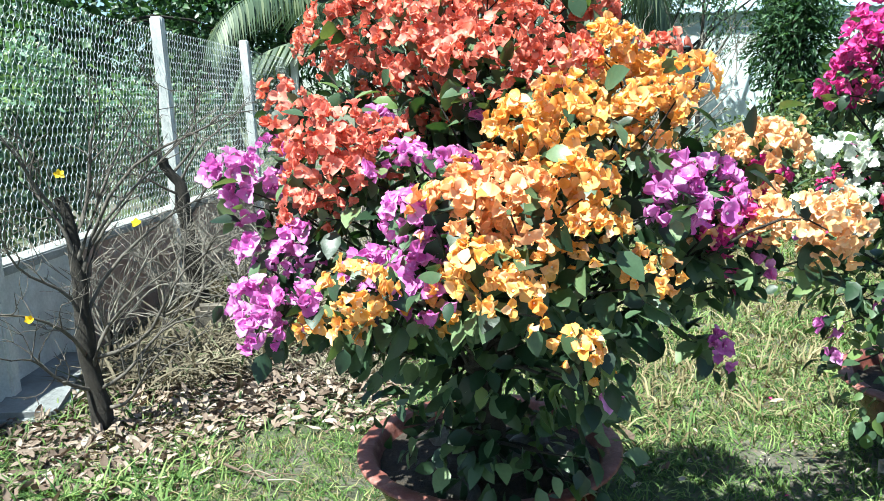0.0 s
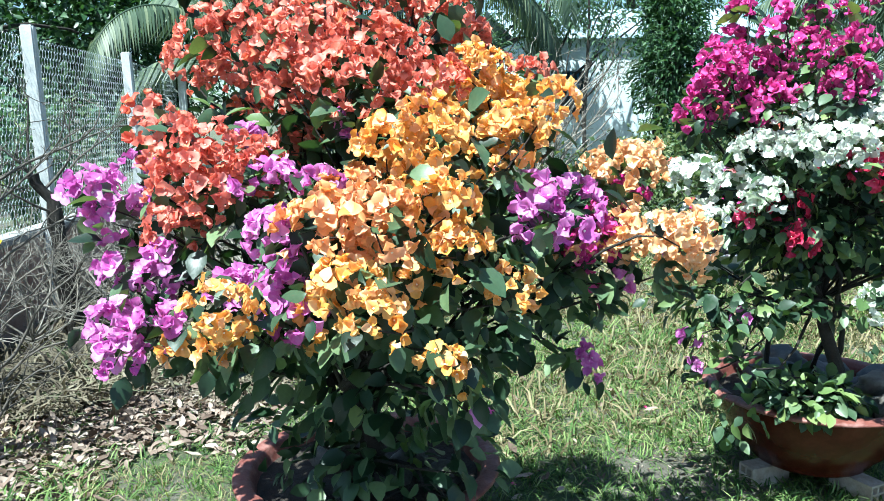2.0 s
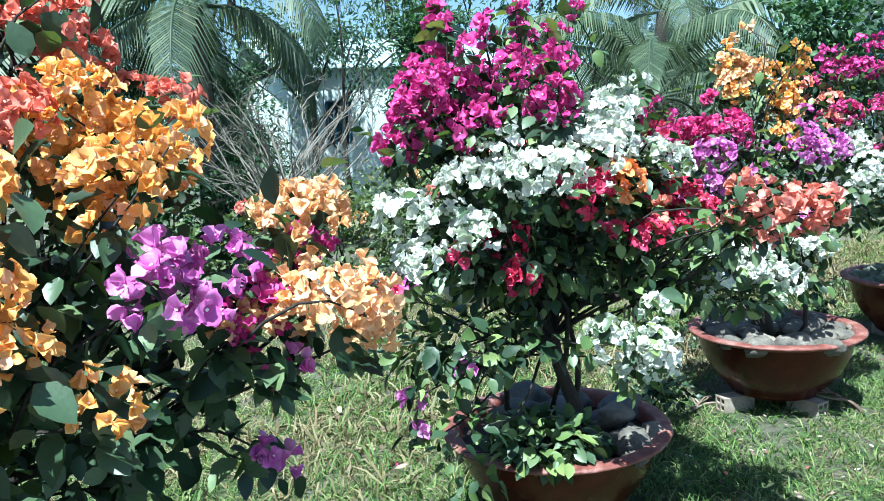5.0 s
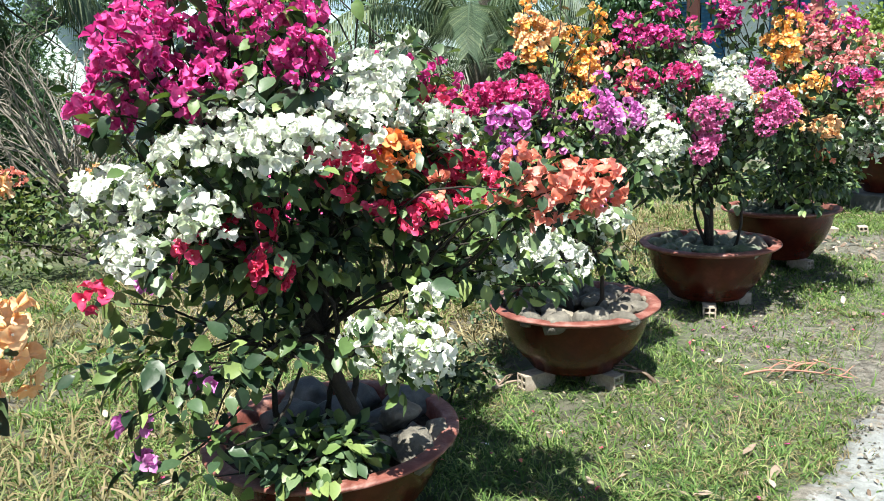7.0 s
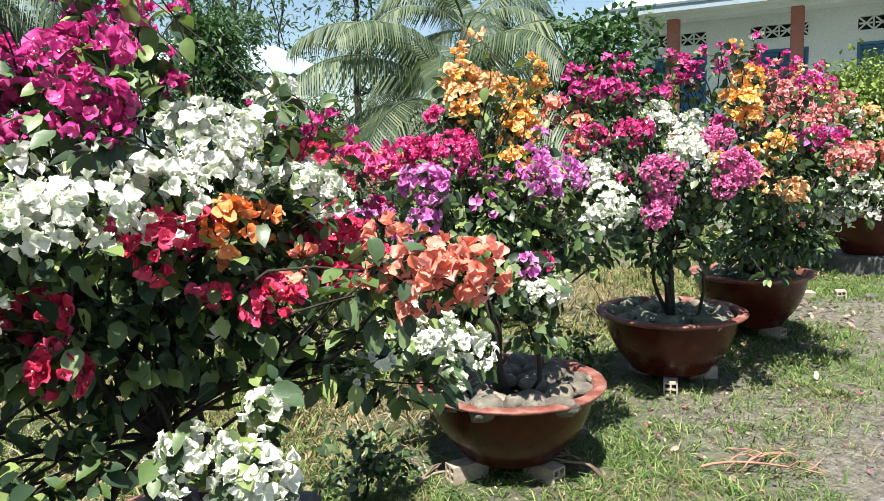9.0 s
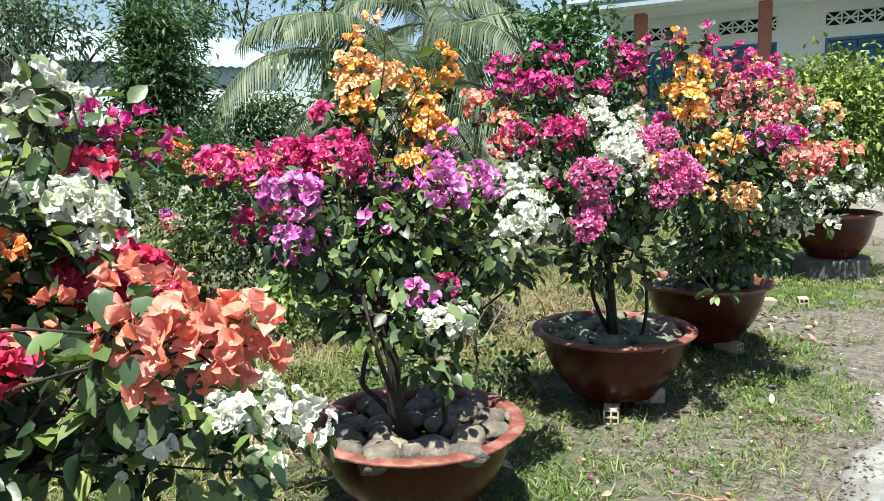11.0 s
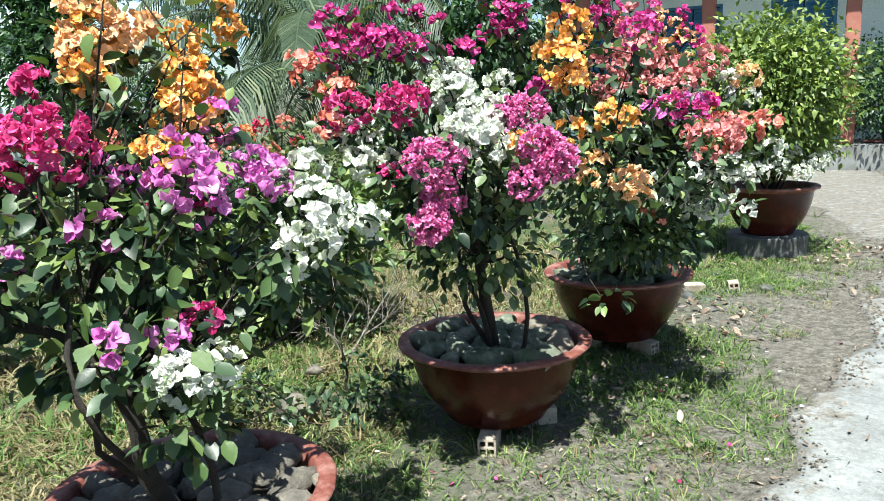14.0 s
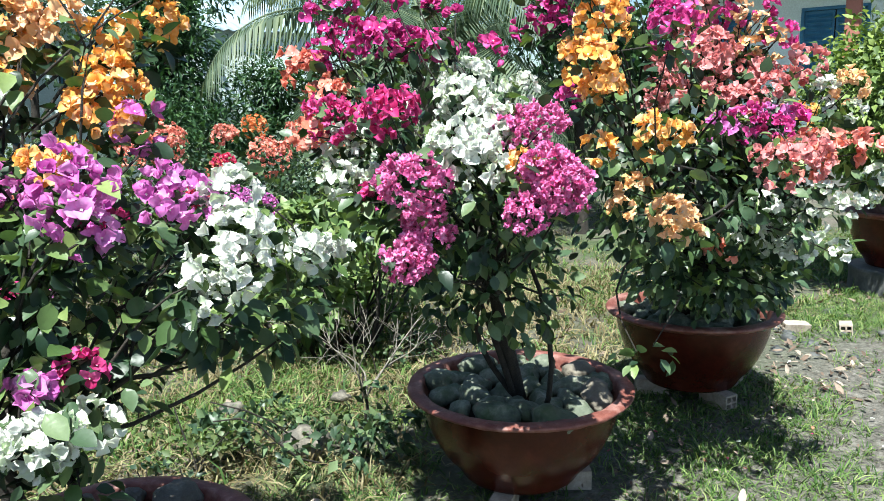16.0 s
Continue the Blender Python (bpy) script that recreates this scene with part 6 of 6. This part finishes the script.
def dead_branch(x, y, length, turn, label, seed, mat, rise=0.03, thick=0.007):
    rng = np.random.default_rng(seed)
    d = thing("fallen_branch", x, y, 0.01, label, "fallen branch")
    a = radians(turn)
    end = (x + length * math.cos(a), y + length * math.sin(a), rise)
    line = bent((x, y, 0.02), end, rng, 8, 0.03, 0.05)
    bits = [tube(line, np.linspace(thick, thick * 0.43, 8), 6)]
    for k in range(5):
        p = line[2 + k]
        b = a + rng.uniform(-1.1, 1.1)
        bits.append(tube(bent(p, (p[0] + 0.16 * math.cos(b), p[1] + 0.16 * math.sin(b), p[2] + rise * 0.4), rng, 5, 0.1, 0.06), np.linspace(thick * 0.57, 0.0015, 5), 5))
    part("wood", quick_mesh("wood", *joined(bits), [mat]), None, d)


DRY = surface("dry_stalk", [(0.3, (0.24, 0.10, 0.075)), (0.7, (0.40, 0.22, 0.16))], 20.0, 0.85)
dead_branch(4.22, 2.58, 0.5, -52, "reddish dry branch on the grass beside the path", 1, DRY)
dead_branch(4.62, 2.42, 0.3, 165, "reddish dry branch on the grass beside the path", 2, DRY)
dead_branch(-0.98, 3.0, 0.34, -40, "dry twisted stalk on the lawn", 3, LITTER)
dead_branch(3.80, 2.80, 0.16, 110, "short pale dry twig beside a planter", 4, LITTER, 0.09, 0.012)
dead_branch(3.15, 3.29, 0.12, 15, "short pale dry twig beside a planter", 5, LITTER, 0.02, 0.014)


# ---- grass, weeds and fallen leaves ----
def blade_tuft(rng, n, long, lean):
    """Blades that rise, lean and curl over."""
    vs, fs, k = [], [], 0
    for _ in range(n):
        a, b = rng.uniform(0, 6.28), rng.uniform(0.4, 1.0)
        out = np.array([math.cos(a), math.sin(a), 0.0])
        across = np.array([-out[1], out[0], 0.0])
        side = across * 0.040
        p0 = out * rng.uniform(0, 0.35) + np.array([rng.normal(0, 0.18), rng.normal(0, 0.18), -0.05])
        bend = across * rng.normal(0, 0.22)
        p1 = p0 + (out * lean * 0.40 + np.array([0, 0, 0.50]) + bend * 0.4) * b * long
        p2 = p0 + (out * lean * 0.95 + np.array([0, 0, rng.uniform(0.3, 0.62)]) + bend * 1.5) * b * long
        vs.append(np.array([p0 - side, p0 + side, p1 - side * 0.85, p1 + side * 0.85, p2]))
        fs.append(np.array([(0, 1, 3), (0, 3, 2), (2, 3, 4)]) + k)
        k += 5
    return np.concatenate(vs), np.concatenate(fs)


# bare soil in front of the planters
BARE = ((3.55, 2.82, 0.55, 0.2), (1.45, 2.85, 0.30, 0.16), (4.85, 3.1, 0.4, 0.3), (5.1, 2.85, 0.5, 0.35), (6.5, 3.35, 0.6, 0.22), (7.9, 3.9, 1.0, 0.5))
rng = np.random.default_rng(99)
TUFTS = [blade_tuft(rng, 5, 1.0, ln) for ln in (1.1, 1.5, 0.9, 1.9)]
green, straw = [], []
for _ in range(74000):
    u = rng.uniform() ** 0.75
    x, y = rng.uniform(-3.0, 12.5), 0.0
    e = path_edge(x)
    y = e + rng.uniform(-0.06, 1) ** 1 * 9.0 * u if rng.uniform() < 0.35 else e - 0.02 + rng.uniform() * 3.4
    bare_soil = noise.noise((x * 0.8 + 3, y * 0.8, 1.5)) + 0.5 * noise.noise((x * 2.6, y * 2.6, 7))
    near_path = math.exp(-max(0, y - e) / 0.5)
    worn = max(0.0, min(1.0, (x - 4.2) / 0.6)) * max(0.0, min(1.0, ((1.45 if x < 5.8 else 1.0) - (y - e)) / 0.6))
    for bx, by, ba, bb in BARE:
        worn = max(worn, min(1.0, 1.7 - 1.5 * math.hypot((x - bx) / ba, (y - by) / bb)))
    thinness = bare_soil * (0.5 if x < 3.2 else 1.15) - (0.12 if x < 3.2 else 0) + (0.58 if x < 5.9 else 0.50) * worn - 0.16
    if x < -0.35 and (2.9 if x > -1.5 else 2.3) < y < 5.4 and noise.noise((x, y, 9)) * 0.5 + min(y - 2.9, 0.6) > 0.25:
        thinness += 0.7
    if rng.uniform() < 0.5 + thinness:
        continue
    dry = 0.10 + 0.5 * noise.noise((x * 0.7, y * 0.7, 21)) + (0 if x < -0.4 else (0.42 if y > e + 2.0 else 0.2 if y > e + 1.3 else 0) * max(0.25, min(1, (x - 1.5) / 1.5)) - (0.12 if x < 2.8 and y < e + 1.8 else 0)) + (0.2 if x < -0.4 and y > 4.4 else 0)
    (straw if rng.uniform() < dry else green).append((x, y, uneven(x, y)))
MEADOW = [blade_tuft(rng, 5, 1.0, ln) for ln in (0.8, 1.3, 1.8)]
meadow_green, meadow_dry = [], []
for _ in range(11500):
    x = rng.uniform(0.4, 8.5)
    y = path_edge(x) + rng.uniform(1.7, 6.2)
    (meadow_dry if noise.noise((x * 1.1, y * 1.1, 51)) + rng.normal(0, 0.3) > -0.22 else meadow_green).append((x, y, uneven(x, y)))
for name, pts, mat, size, label in (("meadow_grass", meadow_green, GRASS, 0.10, "rough green grass behind the planters"), ("meadow_straw", meadow_dry, STRAW, 0.105, "tangled dry grass behind the planters")):
    pts = np.array(pts)
    up = np.stack([rng.normal(0, 0.3, len(pts)), rng.normal(0, 0.3, len(pts)), np.ones(len(pts))], -1)
    v, f = scatter(MEADOW, pts, turns(up, rng), size * rng.uniform(0.5, 1.4, len(pts)), rng)
    tagged(part(name, quick_mesh(name, v, f, [mat]), None, None, label, None, "stuff"), label, "grass")
brush = []
while len(brush) < 4600:
    x, y = rng.uniform(-2.1, -0.3), rng.uniform(3.9, 8.2)
    if noise.noise((x * 1.5, y * 1.5, 12)) > rng.uniform(-0.5, 0.4):
        brush.append((x, y, uneven(x, y)))
for name, pts, mat, size, label in (("dry_scrub", brush, STALK, 0.12, "tangled dry stalks below the fence"), ("grass", green, GRASS, 0.060, "coarse green lawn grass"), ("dry_grass", straw, STRAW, 0.052, "dry straw-coloured grass")):
    pts = np.array(pts)
    n = len(pts)
    up = np.stack([rng.normal(0, 0.25, n), rng.normal(0, 0.25, n), np.ones(n)], -1)
    tall = np.where((pts[:, 1] > 4.5) | (pts[:, 0] < -1.0), 1.5, 1.0)
    v, f = scatter(TUFTS, pts, turns(up, rng), size * tall * rng.uniform(0.6, 1.4, n), rng)
    tagged(part(name, quick_mesh(name, v, f, [mat]), None, None, label, None, "stuff"), label, "grass")

CURLED = [leaf_template(0.42, 0.55, d, rng, 0.05) for d in (-0.3, 0.25, 0.5, -0.1)]
pts, sizes = [], []
for _ in range(21000):
    if rng.uniform() < 0.76:
        x, y = rng.uniform(-3.2, -0.2), rng.uniform(2.3, 5.6)
        d = math.hypot((x + 1.6) / 1.25, (y - 3.75 + 0.35 * (x + 1.2) * -1) / 1.0)
        if d + 0.5 * noise.noise((x * 1.7, y * 1.7, 3)) > rng.uniform(0.75, 1.15):
            continue
    else:
        x = rng.uniform(-2, 11) if rng.uniform() < 0.6 else rng.uniform(6.8, 11)
        y = path_edge(x) + rng.uniform(0.0, 3.2)
        if rng.uniform() < 0.14:
            y = path_edge(x) - abs(rng.normal(0, 0.5))
        elif noise.noise((x * 0.9, y * 0.9, 31)) < rng.uniform(-0.1, 0.7):
            continue
    scrap = False
    if rng.uniform() < 0.13:
        bx, by, ba, bb = BARE[int(rng.integers(0, len(BARE)))] if rng.uniform() < 0.9 else (1.35, 2.85, 0.5, 0.28)
        x, y = bx + rng.normal(0, ba * 0.75), by + rng.normal(0, bb * 0.8)
        scrap = x > 0.9
    on_path = y < path_edge(x)
    pts.append((x, y, 0.028 if on_path else uneven(x, y) + rng.uniform(0.008, 0.04)))
    sizes.append(rng.uniform(0.015, 0.04) if on_path else rng.uniform(0.012, 0.03) if scrap else rng.uniform(0.035, 0.085))
pts = np.array(pts)
n = len(pts)
up = np.stack([rng.normal(0, 0.35, n), rng.normal(0, 0.35, n), np.ones(n)], -1)
v, f = scatter(CURLED, pts, turns(up, rng), np.array(sizes), rng)
tagged(part("leaf_litter", quick_mesh("leaf_litter", v, f, [LITTER]), None, None, "", None, "stuff"), "brown curled fallen leaves covering the soil", "leaf litter")
fallen = []
for _ in range(260):
    k = "ABCDE"[int(rng.integers(0, 5))]
    x, y = POTS[k][0] + rng.normal(0, 0.6), POTS[k][1] + rng.normal(-0.3, 0.5)
    if math.hypot(x - POTS[k][0], y - POTS[k][1]) > 0.5 and y > path_edge(x) - 0.3:
        fallen.append((x, y, max(uneven(x, y) + 0.02, 0.026 if y < path_edge(x) else 0)))
fallen = np.array(fallen)
for c, sel in (("cerise", slice(0, 60)), ("salmon", slice(60, 100)), ("white", slice(100, 150))):
    p = fallen[sel]
    v, f = scatter(LEAVES, p, turns(np.stack([rng.normal(0, 0.3, len(p)), rng.normal(0, 0.3, len(p)), np.ones(len(p))], -1), rng), np.full(len(p), 0.026), rng)
    tagged(part("fallen_bracts", quick_mesh("fallen_bracts", v, f, [PETAL[c]]), None, None, "", None, "stuff"), c + " fallen bracts scattered on the ground", "petals")

# ---- gravel and crumbs on the trodden dirt ----
CRUMBS = []
for s_ in range(4):
    q = np.array([(1, 0, 0), (-1, 0, 0), (0, 1, 0), (0, -1, 0), (0, 0, 0.7), (0, 0, -0.7)], float) * rng.uniform(0.6, 1.2, (6, 1))
    CRUMBS.append((q, np.array([(0, 2, 4), (2, 1, 4), (1, 3, 4), (3, 0, 4), (2, 0, 5), (1, 2, 5), (3, 1, 5), (0, 3, 5)])))
for mat, n, big, label in ((PALE_STONE, 1300, 0.009, "pale gravel strewn over the dirt"), (STONE, 5200, 0.011, "dark crumbs of soil and gravel")):
    pts = []
    while len(pts) < n:
        x = rng.uniform(3.0, 11.5)
        y = path_edge(x) + abs(rng.normal(0.0, 0.8)) - 0.15
        if noise.noise((x * 1.6, y * 1.6, 41)) > rng.uniform(-0.6, 0.5):
            pts.append((x, y, max(uneven(x, y), 0.018 if y < path_edge(x) else -1) + 0.002))
    pts = np.array(pts)
    up = np.stack([rng.normal(0, 0.3, n), rng.normal(0, 0.3, n), np.ones(n)], -1)
    v, f = scatter(CRUMBS, pts, turns(up, rng), big * rng.uniform(0.3, 1.0, n) ** 1.5 * 1.3, rng)
    tagged(part("gravel", quick_mesh("gravel", v, f, [mat], None, False), None, None, "", None, "stuff"), label, "gravel")
